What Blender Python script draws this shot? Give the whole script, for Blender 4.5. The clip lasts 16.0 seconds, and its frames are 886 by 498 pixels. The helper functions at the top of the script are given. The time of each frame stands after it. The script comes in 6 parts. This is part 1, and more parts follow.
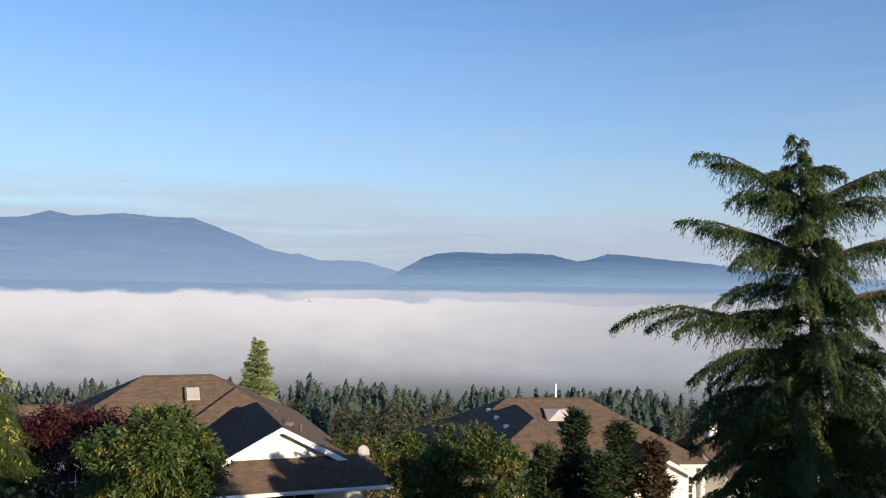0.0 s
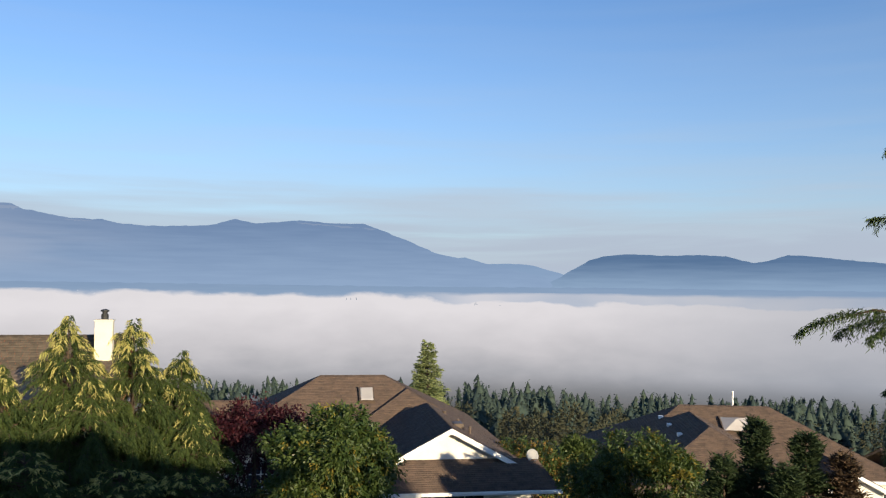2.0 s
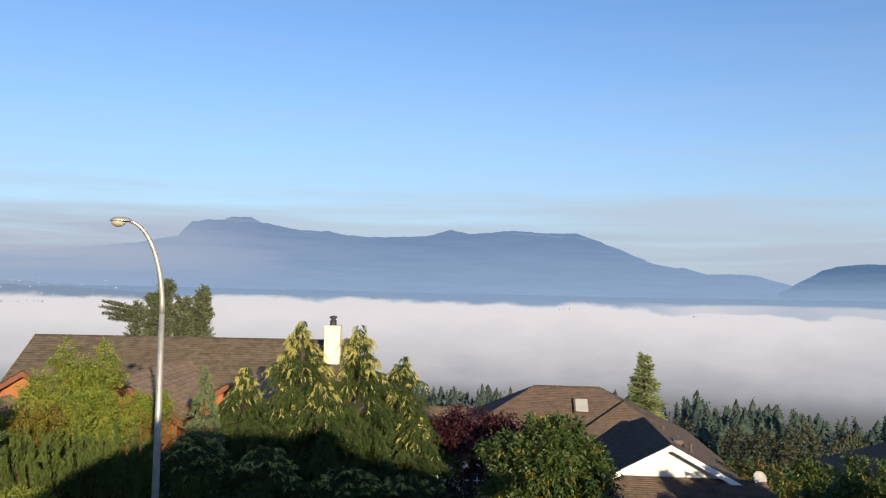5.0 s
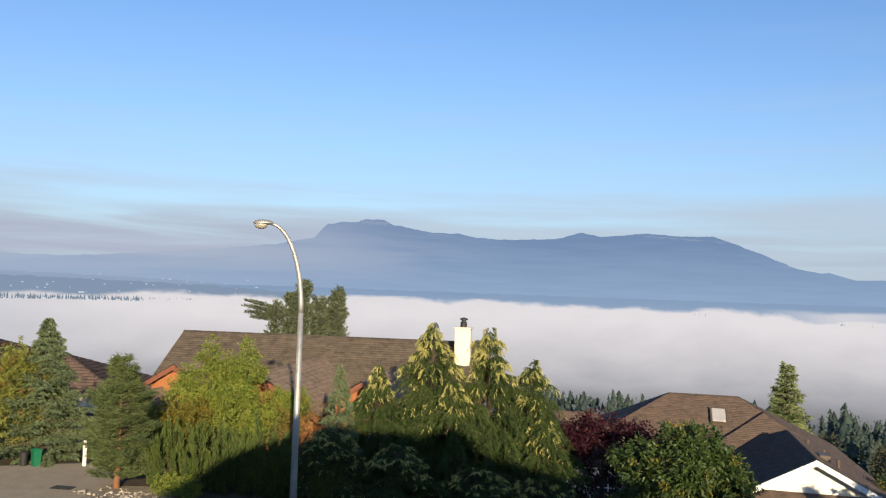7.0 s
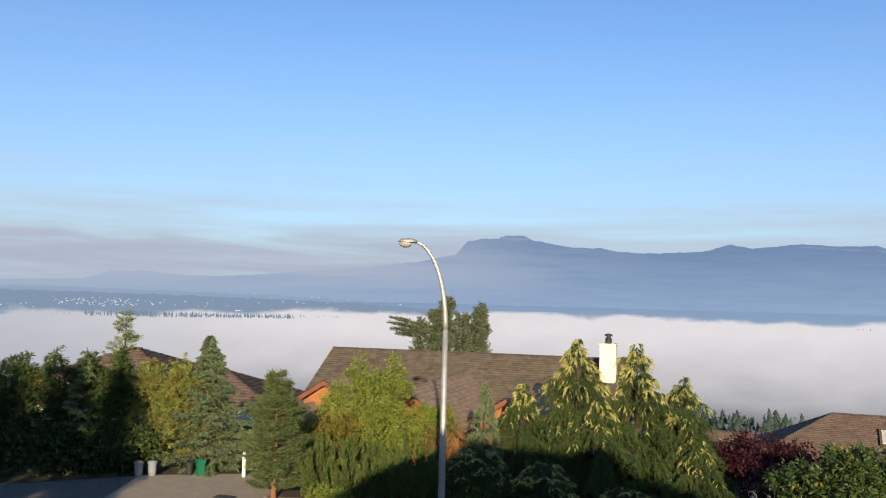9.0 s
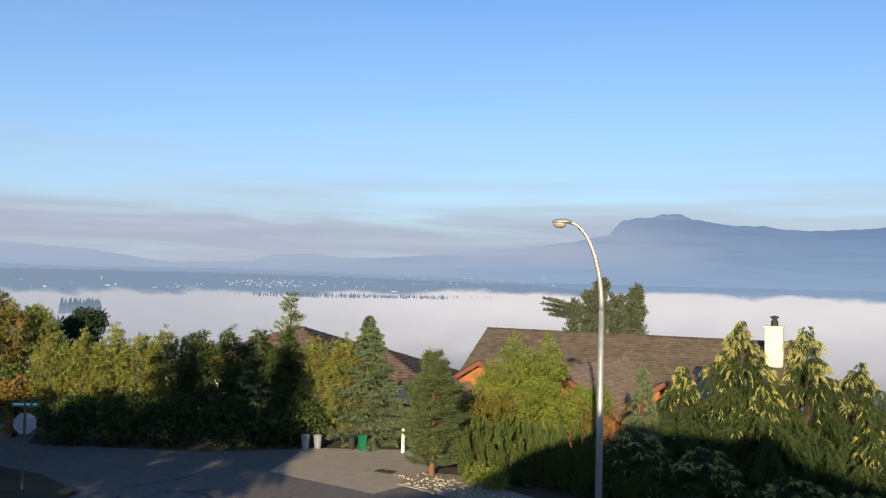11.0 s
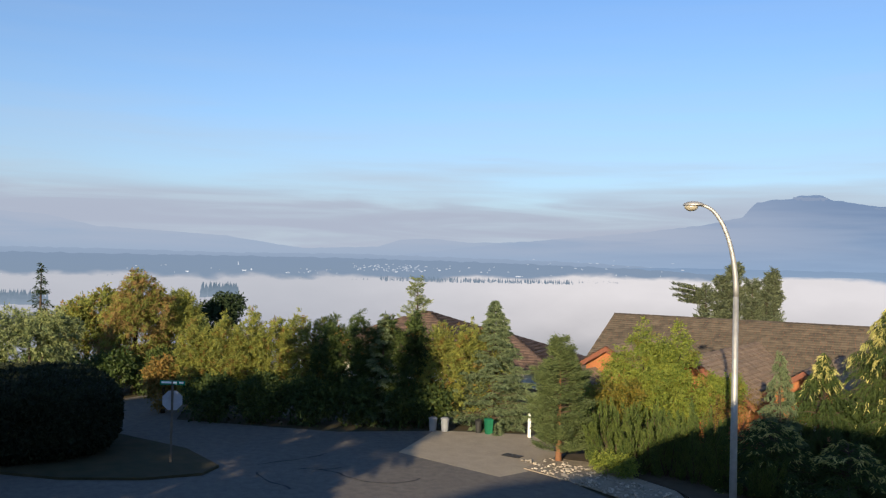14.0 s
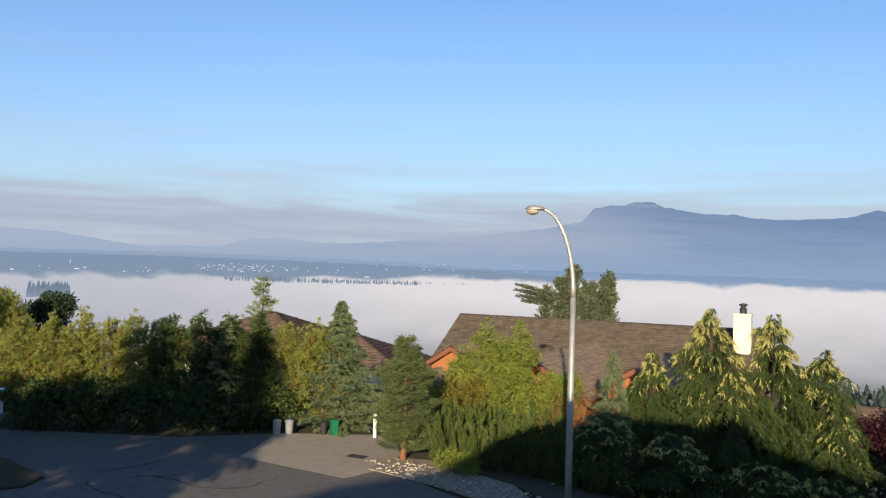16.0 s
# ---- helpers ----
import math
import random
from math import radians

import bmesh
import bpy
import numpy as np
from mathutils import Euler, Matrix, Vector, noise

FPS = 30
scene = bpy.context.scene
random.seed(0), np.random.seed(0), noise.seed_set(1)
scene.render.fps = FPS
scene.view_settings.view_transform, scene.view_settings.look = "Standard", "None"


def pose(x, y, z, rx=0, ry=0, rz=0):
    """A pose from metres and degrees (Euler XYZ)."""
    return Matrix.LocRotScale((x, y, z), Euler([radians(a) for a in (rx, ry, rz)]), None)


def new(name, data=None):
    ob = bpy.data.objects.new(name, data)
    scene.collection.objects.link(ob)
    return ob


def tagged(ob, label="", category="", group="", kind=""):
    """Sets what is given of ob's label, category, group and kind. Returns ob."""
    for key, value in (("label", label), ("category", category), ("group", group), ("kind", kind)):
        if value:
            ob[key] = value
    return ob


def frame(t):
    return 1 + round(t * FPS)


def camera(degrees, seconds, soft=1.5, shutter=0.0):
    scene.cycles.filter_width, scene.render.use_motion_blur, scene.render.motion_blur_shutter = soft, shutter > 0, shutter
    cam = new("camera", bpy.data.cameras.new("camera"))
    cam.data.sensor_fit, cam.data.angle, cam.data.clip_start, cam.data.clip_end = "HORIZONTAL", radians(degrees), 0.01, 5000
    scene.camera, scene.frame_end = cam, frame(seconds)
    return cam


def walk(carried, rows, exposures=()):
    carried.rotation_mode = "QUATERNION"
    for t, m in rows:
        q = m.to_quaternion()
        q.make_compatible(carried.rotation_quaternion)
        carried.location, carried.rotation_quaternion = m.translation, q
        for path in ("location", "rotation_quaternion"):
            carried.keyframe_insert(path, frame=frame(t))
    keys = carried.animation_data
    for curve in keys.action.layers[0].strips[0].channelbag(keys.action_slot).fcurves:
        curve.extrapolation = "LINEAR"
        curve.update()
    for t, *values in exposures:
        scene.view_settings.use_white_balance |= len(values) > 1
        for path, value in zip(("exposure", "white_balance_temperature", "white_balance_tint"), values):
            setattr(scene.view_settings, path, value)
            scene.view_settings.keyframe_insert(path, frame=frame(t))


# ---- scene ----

EYE = 6.6          # eye above the road
SWING = 0.3        # the phone swings round the standing person
cam = camera(54.6, 16.0, soft=1.2)
ROWS = [  # seconds, yaw, pitch, roll
    (0.0, 0.04, 2.44, -0.74), (0.5, 2.66, 2.54, -1.07), (1.0, 5.46, 2.60, -0.81), (1.5, 8.49, 2.66, -0.60),
    (2.0, 11.06, 2.53, -0.63), (2.5, 14.01, 2.49, -0.66), (3.0, 17.28, 2.41, -0.70), (5.5, 27.15, 3.03, -1.55),
    (6.0, 29.65, 2.93, -2.03), (6.5, 32.15, 2.83, -2.19), (7.0, 33.79, 2.92, -1.91), (7.5, 36.16, 3.30, -1.59),
    (8.0, 37.06, 3.41, -1.66), (8.5, 39.88, 3.49, -1.46), (9.0, 43.20, 3.73, -1.40), (9.5, 45.92, 3.39, -1.60),
    (12.0, 56.75, 1.65, -1.15), (12.5, 57.84, 1.34, -1.25), (13.0, 59.45, 1.07, -1.05), (13.5, 61.21, 1.08, -1.03),
    (14.0, 61.62, 1.04, -1.22), (14.5, 60.95, 0.95, -1.50), (15.0, 58.18, 0.88, -1.83), (15.5, 55.21, 1.22, -1.91),
    (16.0, 51.55, 1.33, -1.71),
]
walk(cam, [(t, pose(-SWING * math.sin(radians(yaw)), SWING * math.cos(radians(yaw)), EYE, 90 + pitch, roll, yaw))
           for t, yaw, pitch, roll in ROWS], exposures=[(0.0, 0.78), (0.5, 0.8), (1.0, 0.7), (2.5, 0.7), (6.0, 0.72), (16.0, 0.72)])

# ---- sky and sun ----
SUN_AZ, SUN_EL = 136.0, 13.0     # clockwise from +y
TO_SUN = Vector((math.sin(radians(SUN_AZ)) * math.cos(radians(SUN_EL)), math.cos(radians(SUN_AZ)) * math.cos(radians(SUN_EL)), math.sin(radians(SUN_EL))))
sun = new("sun", bpy.data.lights.new("sun", "SUN"))
sun.data.energy, sun.data.angle, sun.data.color = 5.0, radians(0.55), (1.0, 0.82, 0.56)
sun.rotation_euler = TO_SUN.to_track_quat("Z", "Y").to_euler()

world = bpy.data.worlds.new("morning_sky")
scene.world = world
world.use_nodes = True


def build_sky():
    nt = world.node_tree
    nt.nodes.clear()
    n = nt.nodes.new
    sky = n("ShaderNodeTexSky")
    sky.sky_type, sky.sun_disc = "NISHITA", False
    sky.sun_elevation, sky.sun_rotation = radians(SUN_EL), radians(SUN_AZ)
    sky.altitude, sky.air_density, sky.dust_density, sky.ozone_density = 200, 1.0, 0.6, 2.2
    geo = n("ShaderNodeTexCoord")
    sep = n("ShaderNodeSeparateXYZ")
    nt.links.new(geo.outputs["Generated"], sep.inputs[0])
    # long thin smoke streaks just above the horizon
    mp = n("ShaderNodeMapping")
    mp.inputs["Scale"].default_value = (3.0, 3.0, 45.0)
    nt.links.new(geo.outputs["Generated"], mp.inputs[0])
    noi = n("ShaderNodeTexNoise")
    noi.inputs["Scale"].default_value, noi.inputs["Detail"].default_value = 1.0, 5.0
    nt.links.new(mp.outputs[0], noi.inputs[0])
    wob = n("ShaderNodeMath"); wob.operation = "MULTIPLY_ADD"
    nt.links.new(noi.outputs[0], wob.inputs[0])
    wob.inputs[1].default_value, wob.inputs[2].default_value = 0.16, -0.085
    add = n("ShaderNodeMath"); add.operation = "ADD"
    nt.links.new(sep.outputs[2], add.inputs[0]); nt.links.new(wob.outputs[0], add.inputs[1])
    ramp = n("ShaderNodeValToRGB")
    els = ramp.color_ramp.elements
    els[0].position, els[0].color = 0.0, (1, 1, 1, 1)
    els[1].position, els[1].color = 0.34, (0, 0, 0, 1)
    e = els.new(0.06); e.color = (0.86, 0.86, 0.86, 1)
    e = els.new(0.11); e.color = (0.46, 0.46, 0.46, 1)
    e = els.new(0.19); e.color = (0.2, 0.2, 0.2, 1)
    nt.links.new(add.outputs[0], ramp.inputs[0])
    tint = n("ShaderNodeMix"); tint.data_type, tint.blend_type = "RGBA", "MULTIPLY"
    tint.inputs[0].default_value = 1.0
    nt.links.new(sky.outputs[0], tint.inputs[6])
    tint.inputs[7].default_value = SKY_TINT
    mix = n("ShaderNodeMix"); mix.data_type = "RGBA"
    nt.links.new(ramp.outputs[0], mix.inputs[0])
    nt.links.new(tint.outputs[2], mix.inputs[6])
    mix.inputs[7].default_value = SKY_HAZE
    bg = n("ShaderNodeBackground")
    bg.inputs[1].default_value = 0.1
    nt.links.new(mix.outputs[2], bg.inputs[0])
    out = n("ShaderNodeOutputWorld")
    nt.links.new(bg.outputs[0], out.inputs[0])


SKY_TINT = (0.735, 0.90, 1.15, 1)
SKY_HAZE = (3.0, 3.5, 4.15, 1)
build_sky()


# ---- materials ----
def material(name, colour, rough=0.8, colour2=None, scale=8.0, bump=0.0, metal=0.0, island=0.0, detail=6.0, per_object=0.0, leaf=0.0, scale2=0.6, spec=0.3):
    """Two scales of noise between two colours, random lightness for each island or object, and fine relief."""
    mat = bpy.data.materials.new(name)
    mat.use_nodes = True
    nt = mat.node_tree
    p = nt.nodes["Principled BSDF"]
    n, link = nt.nodes.new, nt.links.new
    tc = n("ShaderNodeTexCoord")
    a = n("ShaderNodeTexNoise"); a.inputs["Scale"].default_value, a.inputs["Detail"].default_value = scale, detail
    b = n("ShaderNodeTexNoise"); b.inputs["Scale"].default_value, b.inputs["Detail"].default_value = scale * scale2 * 0.2, 3.0
    link(tc.outputs["Object"], a.inputs[0]); link(tc.outputs["Object"], b.inputs[0])
    m = n("ShaderNodeMath"); m.operation = "ADD"
    link(a.outputs[0], m.inputs[0]); link(b.outputs[0], m.inputs[1])
    last = m
    if island or per_object:
        src = n("ShaderNodeNewGeometry").outputs["Random Per Island"] if island else n("ShaderNodeObjectInfo").outputs["Random"]
        k = n("ShaderNodeMath"); k.operation = "MULTIPLY_ADD"
        link(src, k.inputs[0]); k.inputs[1].default_value = (island or per_object) * 2
        link(m.outputs[0], k.inputs[2])
        sh = n("ShaderNodeMath"); sh.operation = "SUBTRACT"
        link(k.outputs[0], sh.inputs[0]); sh.inputs[1].default_value = island or per_object
        last = sh
    r = n("ShaderNodeMapRange")
    r.inputs[1].default_value, r.inputs[2].default_value = 0.65, 1.35
    link(last.outputs[0], r.inputs[0])
    mix = n("ShaderNodeMix"); mix.data_type = "RGBA"
    c2 = colour2 or tuple(c * 0.6 for c in colour)
    mix.inputs[6].default_value, mix.inputs[7].default_value = (*colour, 1), (*c2, 1)
    link(r.outputs[0], mix.inputs[0])
    link(mix.outputs[2], p.inputs["Base Color"])
    p.inputs["Roughness"].default_value, p.inputs["Metallic"].default_value = rough, metal
    p.inputs["Specular IOR Level"].default_value = spec
    if bump:
        bu = n("ShaderNodeBump"); bu.inputs["Strength"].default_value, bu.inputs["Distance"].default_value = bump, 0.02
        link(a.outputs[0], bu.inputs["Height"]); link(bu.outputs[0], p.inputs["Normal"])
    if leaf:
        tr = n("ShaderNodeBsdfTranslucent"); link(mix.outputs[2], tr.inputs[0])
        ms = n("ShaderNodeMixShader"); ms.inputs[0].default_value = leaf
        link(p.outputs[0], ms.inputs[1]); link(tr.outputs[0], ms.inputs[2])
        link(ms.outputs[0], nt.nodes["Material Output"].inputs[0])
    return mat


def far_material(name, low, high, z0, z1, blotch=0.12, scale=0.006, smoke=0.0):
    """Distance through miles of morning air: airlight painted as emission, denser towards the valley."""
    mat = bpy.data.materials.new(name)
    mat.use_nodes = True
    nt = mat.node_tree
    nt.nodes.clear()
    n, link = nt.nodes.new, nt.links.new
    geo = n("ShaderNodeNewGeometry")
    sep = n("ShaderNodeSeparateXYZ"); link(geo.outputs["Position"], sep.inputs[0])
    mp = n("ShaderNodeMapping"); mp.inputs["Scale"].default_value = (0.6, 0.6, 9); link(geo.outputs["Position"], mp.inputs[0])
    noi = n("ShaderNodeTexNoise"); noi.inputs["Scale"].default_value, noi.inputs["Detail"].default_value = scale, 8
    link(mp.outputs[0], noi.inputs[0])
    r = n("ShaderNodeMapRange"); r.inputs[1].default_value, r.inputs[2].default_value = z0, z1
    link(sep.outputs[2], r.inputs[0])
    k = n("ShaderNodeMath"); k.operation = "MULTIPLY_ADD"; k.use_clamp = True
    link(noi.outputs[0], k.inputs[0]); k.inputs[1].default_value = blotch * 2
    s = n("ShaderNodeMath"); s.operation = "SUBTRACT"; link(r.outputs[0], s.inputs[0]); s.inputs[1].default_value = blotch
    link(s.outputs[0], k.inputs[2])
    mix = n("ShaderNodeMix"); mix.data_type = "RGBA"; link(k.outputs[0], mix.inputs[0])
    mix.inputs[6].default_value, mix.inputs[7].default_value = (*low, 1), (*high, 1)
    # smoke tint painted in more thickly towards the west
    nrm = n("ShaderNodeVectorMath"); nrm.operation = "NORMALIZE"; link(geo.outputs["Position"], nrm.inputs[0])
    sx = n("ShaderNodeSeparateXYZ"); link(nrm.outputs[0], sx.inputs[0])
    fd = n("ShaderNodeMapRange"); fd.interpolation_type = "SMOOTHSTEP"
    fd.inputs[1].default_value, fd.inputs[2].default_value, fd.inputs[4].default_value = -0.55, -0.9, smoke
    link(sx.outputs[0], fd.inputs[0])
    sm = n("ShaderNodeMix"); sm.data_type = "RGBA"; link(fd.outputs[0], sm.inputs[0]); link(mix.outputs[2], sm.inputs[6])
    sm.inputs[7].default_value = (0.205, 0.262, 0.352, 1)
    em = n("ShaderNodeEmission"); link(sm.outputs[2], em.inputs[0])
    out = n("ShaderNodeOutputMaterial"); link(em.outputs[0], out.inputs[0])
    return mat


M_GRASS = material("dry_grass", (0.085, 0.062, 0.03), 0.95, (0.03, 0.034, 0.015), 1.5, 0.6)
M_SOIL = material("dark_soil", (0.11, 0.08, 0.05), 0.95, (0.05, 0.04, 0.026), 2.0, 0.6)
M_ROAD = material("asphalt", (0.18, 0.158, 0.13), 0.9, (0.105, 0.094, 0.083), 30, 0.35)
# tan concrete, made paler still to carry part of the sunlight
M_DRIVE = material("concrete_apron", (0.39, 0.325, 0.235), 0.9, (0.285, 0.24, 0.178), 14, 0.25)
M_CRACK = material("tar_seal", (0.018, 0.018, 0.019), 0.7, (0.03, 0.03, 0.03), 9)
M_KERB = material("kerb_concrete", (0.33, 0.30, 0.25), 0.9, (0.22, 0.2, 0.17), 12, 0.3)
M_GRAVEL = material("pale_gravel", (0.36, 0.30, 0.22), 0.95, (0.2, 0.165, 0.125), 25, 0.8)
M_STONE = material("river_stone", (0.46, 0.40, 0.32), 0.85, (0.24, 0.21, 0.17), 6, 0.3, per_object=0.3)
M_SHINGLE = material("brown_shingle", (0.125, 0.088, 0.066), 0.92, (0.06, 0.044, 0.037), 22, 0.4, island=0.16)
M_SHINGLE_GREY = material("grey_brown_shingle", (0.115, 0.092, 0.068), 0.92, (0.045, 0.037, 0.03), 22, 0.4, island=0.16)
# warmer wing shingle, lightened further: sunlight on those slopes put into the colour
M_SHINGLE_SUNLIT = material("warm_sunlit_shingle", (0.33, 0.24, 0.17), 0.92, (0.17, 0.125, 0.092), 22, 0.15, island=0.16)
M_TILE = material("red_brown_tile", (0.115, 0.078, 0.064), 0.9, (0.055, 0.038, 0.033), 14, 0.4, island=0.3)
M_STUCCO = material("white_stucco", (0.80, 0.77, 0.70), 0.9, (0.70, 0.67, 0.60), 20, 0.2)
M_CREAM = material("cream_render", (0.70, 0.66, 0.53), 0.9, (0.60, 0.56, 0.44), 14, 0.2)
M_TRIM = material("white_trim", (0.82, 0.81, 0.78), 0.5, (0.74, 0.73, 0.70), 9)
M_CEDAR = material("orange_cedar_board", (0.38, 0.145, 0.055), 0.7, (0.25, 0.09, 0.035), 9, 0.2)
M_RUST = material("red_brown_fascia", (0.20, 0.07, 0.04), 0.7, (0.13, 0.05, 0.03), 8)
M_GLASS = material("window_glass", (0.03, 0.035, 0.045), 0.06, (0.05, 0.055, 0.06), 1.0, spec=0.8)
M_SKYLIGHT = material("skylight_dome", (0.5, 0.47, 0.43), 0.25, (0.38, 0.355, 0.33), 2.0, spec=0.8)
M_BRONZE = material("bronze_frame", (0.12, 0.085, 0.06), 0.5, (0.08, 0.06, 0.045), 9)
M_STEEL = material("galvanised_steel", (0.46, 0.45, 0.43), 0.55, (0.30, 0.295, 0.28), 7, 0.05, metal=0.55)
M_LENS = material("lamp_lens", (0.40, 0.36, 0.28), 0.2, (0.30, 0.27, 0.2), 9, spec=0.6)
M_DARKMETAL = material("dark_metal", (0.05, 0.05, 0.055), 0.5, (0.03, 0.03, 0.03), 9, metal=0.4)
M_DISH = material("dish_grey", (0.30, 0.30, 0.295), 0.5, (0.24, 0.24, 0.24), 9)
M_SIGNBACK = material("sign_aluminium", (0.44, 0.45, 0.49), 0.5, (0.32, 0.33, 0.37), 7, metal=0.3)
M_GREENSIGN = material("green_sign", (0.01, 0.22, 0.13), 0.45, (0.01, 0.18, 0.10), 5)
M_WOODPOST = material("weathered_post", (0.16, 0.13, 0.10), 0.9, (0.09, 0.075, 0.06), 9, 0.4)
M_CAN = material("grey_can", (0.26, 0.27, 0.285), 0.5, (0.19, 0.20, 0.21), 7)
M_GREENBIN = material("green_bin", (0.012, 0.14, 0.07), 0.5, (0.01, 0.10, 0.05), 6)
M_BLACKBIN = material("black_bin", (0.03, 0.03, 0.03), 0.5, (0.02, 0.02, 0.02), 6)
M_BARK = material("bark", (0.085, 0.06, 0.04), 0.95, (0.045, 0.033, 0.025), 10, 0.8)
M_BARK_RED = material("red_bark", (0.34, 0.16, 0.08), 0.95, (0.18, 0.09, 0.05), 10, 0.8)
L_CEDAR = material("deodar_needles", (0.07, 0.105, 0.025), 0.75, (0.022, 0.042, 0.015), 3, island=0.35, leaf=0.1)
# golden new growth, with sunlight on the crown tops painted in too
L_GOLD = material("golden_tips", (0.60, 0.53, 0.19), 0.7, (0.34, 0.34, 0.09), 3, island=0.35, leaf=0.3)
L_GREEN = material("cypress_green", (0.068, 0.095, 0.02), 0.75, (0.024, 0.046, 0.013), 3, island=0.35, leaf=0.2)
L_BROAD = material("broad_leaves", (0.07, 0.10, 0.02), 0.55, (0.03, 0.06, 0.014), 2, island=0.35, leaf=0.25, spec=0.45)
L_AUTUMN = material("yellowing_leaves", (0.24, 0.18, 0.03), 0.6, (0.09, 0.11, 0.02), 2, island=0.35, leaf=0.3)
L_BROWN = material("browning_leaves", (0.26, 0.15, 0.04), 0.7, (0.13, 0.11, 0.025), 2, island=0.35, leaf=0.25)
L_RED = material("maroon_leaves", (0.06, 0.011, 0.017), 0.6, (0.026, 0.007, 0.012), 2, island=0.35, leaf=0.3)
L_LIME = material("lime_leaves", (0.27, 0.30, 0.05), 0.6, (0.12, 0.17, 0.03), 2, island=0.35, leaf=0.35)
L_THUJA = material("hedge_cedar_leaves", (0.29, 0.29, 0.06), 0.75, (0.14, 0.17, 0.04), 2, island=0.35, leaf=0.32)
L_BLUE = material("grey_green_needles", (0.17, 0.21, 0.10), 0.75, (0.07, 0.10, 0.05), 3, island=0.35, leaf=0.2)
L_DARK = material("dark_needles", (0.035, 0.058, 0.02), 0.8, (0.016, 0.03, 0.012), 3, island=0.35, leaf=0.15)
L_JUNIPER = material("juniper_leaves", (0.11, 0.14, 0.03), 0.75, (0.04, 0.068, 0.016), 2, island=0.35, leaf=0.2)
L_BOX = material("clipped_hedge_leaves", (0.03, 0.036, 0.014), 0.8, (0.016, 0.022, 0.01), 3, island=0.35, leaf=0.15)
L_FIR = material("pale_fir_needles", (0.29, 0.32, 0.13), 0.75, (0.13, 0.17, 0.07), 3, island=0.35, leaf=0.3)
# grey-green lifted for distance: the haze is in the needle colour
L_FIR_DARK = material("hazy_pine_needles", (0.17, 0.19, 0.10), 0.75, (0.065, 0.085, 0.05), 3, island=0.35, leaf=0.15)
L_DRY = material("dry_pine_needles", (0.085, 0.052, 0.028), 0.8, (0.03, 0.025, 0.015), 3, island=0.35, leaf=0.1)
L_PINE = material("long_pine_needles", (0.13, 0.16, 0.055), 0.7, (0.055, 0.08, 0.028), 3, island=0.35, leaf=0.15)
L_RUST = material("rusty_cedar_leaves", (0.27, 0.155, 0.055), 0.7, (0.17, 0.135, 0.04), 2, island=0.35, leaf=0.2)
L_OLIVE = material("far_broadleaf_crowns", (0.062, 0.06, 0.033), 0.95, (0.034, 0.042, 0.025), 0.15, island=0.3, scale2=0.3)
# blue-green base takes in the haze over the far woods
L_FOREST = material("far_conifers", (0.048, 0.07, 0.052), 0.95, (0.025, 0.043, 0.041), 0.15, island=0.3, scale2=0.3)


# ---- mesh helpers ----
def part(name, bm, mat, parent=None, label="", smooth=False):
    me = bpy.data.meshes.new(name)
    bm.to_mesh(me)
    bm.free()
    me.materials.append(mat)
    if smooth:
        me.shade_smooth()
    ob = new(name, me)
    if parent:
        ob.parent = parent
    if label:
        ob["label"] = label
    return ob


def mesh_part(name, verts, faces, mat, parent=None, label=""):
    me = bpy.data.meshes.new(name)
    verts, faces = np.asarray(verts, np.float32), np.asarray(faces, np.int32)
    me.vertices.add(len(verts)); me.vertices.foreach_set("co", verts.ravel())
    k = faces.shape[1]
    me.loops.add(faces.size); me.loops.foreach_set("vertex_index", faces.ravel())
    me.polygons.add(len(faces)); me.polygons.foreach_set("loop_start", np.arange(0, faces.size, k, dtype=np.int32))
    me.update(calc_edges=True)
    me.validate()
    me.materials.append(mat)
    ob = new(name, me)
    if parent:
        ob.parent = parent
    if label:
        ob["label"] = label
    return ob


def thing(name, x, y, z, label, category, group="", turn=0.0, kind=""):
    ob = new(name)
    ob.empty_display_size = 0.2
    ob.matrix_basis = pose(x, y, z, 0, 0, turn)
    return tagged(ob, label, category, group, kind)


def box(bm, x0, x1, y0, y1, z0, z1, m=None, bevel=0.0):
    made = bmesh.ops.create_cube(bm, size=1.0)["verts"]
    for v in made:
        v.co = Vector(((x0 + x1) / 2 + v.co.x * (x1 - x0), (y0 + y1) / 2 + v.co.y * (y1 - y0), (z0 + z1) / 2 + v.co.z * (z1 - z0)))
        if m:
            v.co = m @ v.co
    if bevel:
        edges = list({e for v in made for e in v.link_edges})
        bmesh.ops.bevel(bm, geom=edges, offset=bevel, segments=2, affect="EDGES")
    return bm


def boxed(*a, **k):
    return box(bmesh.new(), *a, **k)


def tube(bm, path, radii, sides=10, cap=True):
    """A round bar along a path of points."""
    path = [Vector(p) for p in path]
    rings = []
    side = None
    for i, p in enumerate(path):
        way = (path[min(i + 1, len(path) - 1)] - path[max(i - 1, 0)]).normalized()
        if side is None:
            side = way.orthogonal().normalized()
        side = (side - way * side.dot(way)).normalized()
        up = way.cross(side)
        r = radii[i] if hasattr(radii, "__len__") else radii
        rings.append([bm.verts.new(p + (side * math.cos(a) + up * math.sin(a)) * r) for a in (2 * math.pi * j / sides for j in range(sides))])
    for a, b in zip(rings, rings[1:]):
        for j in range(sides):
            bm.faces.new((a[j], a[(j + 1) % sides], b[(j + 1) % sides], b[j]))
    if cap:
        bm.faces.new(rings[0][::-1]); bm.faces.new(rings[-1])
    return bm


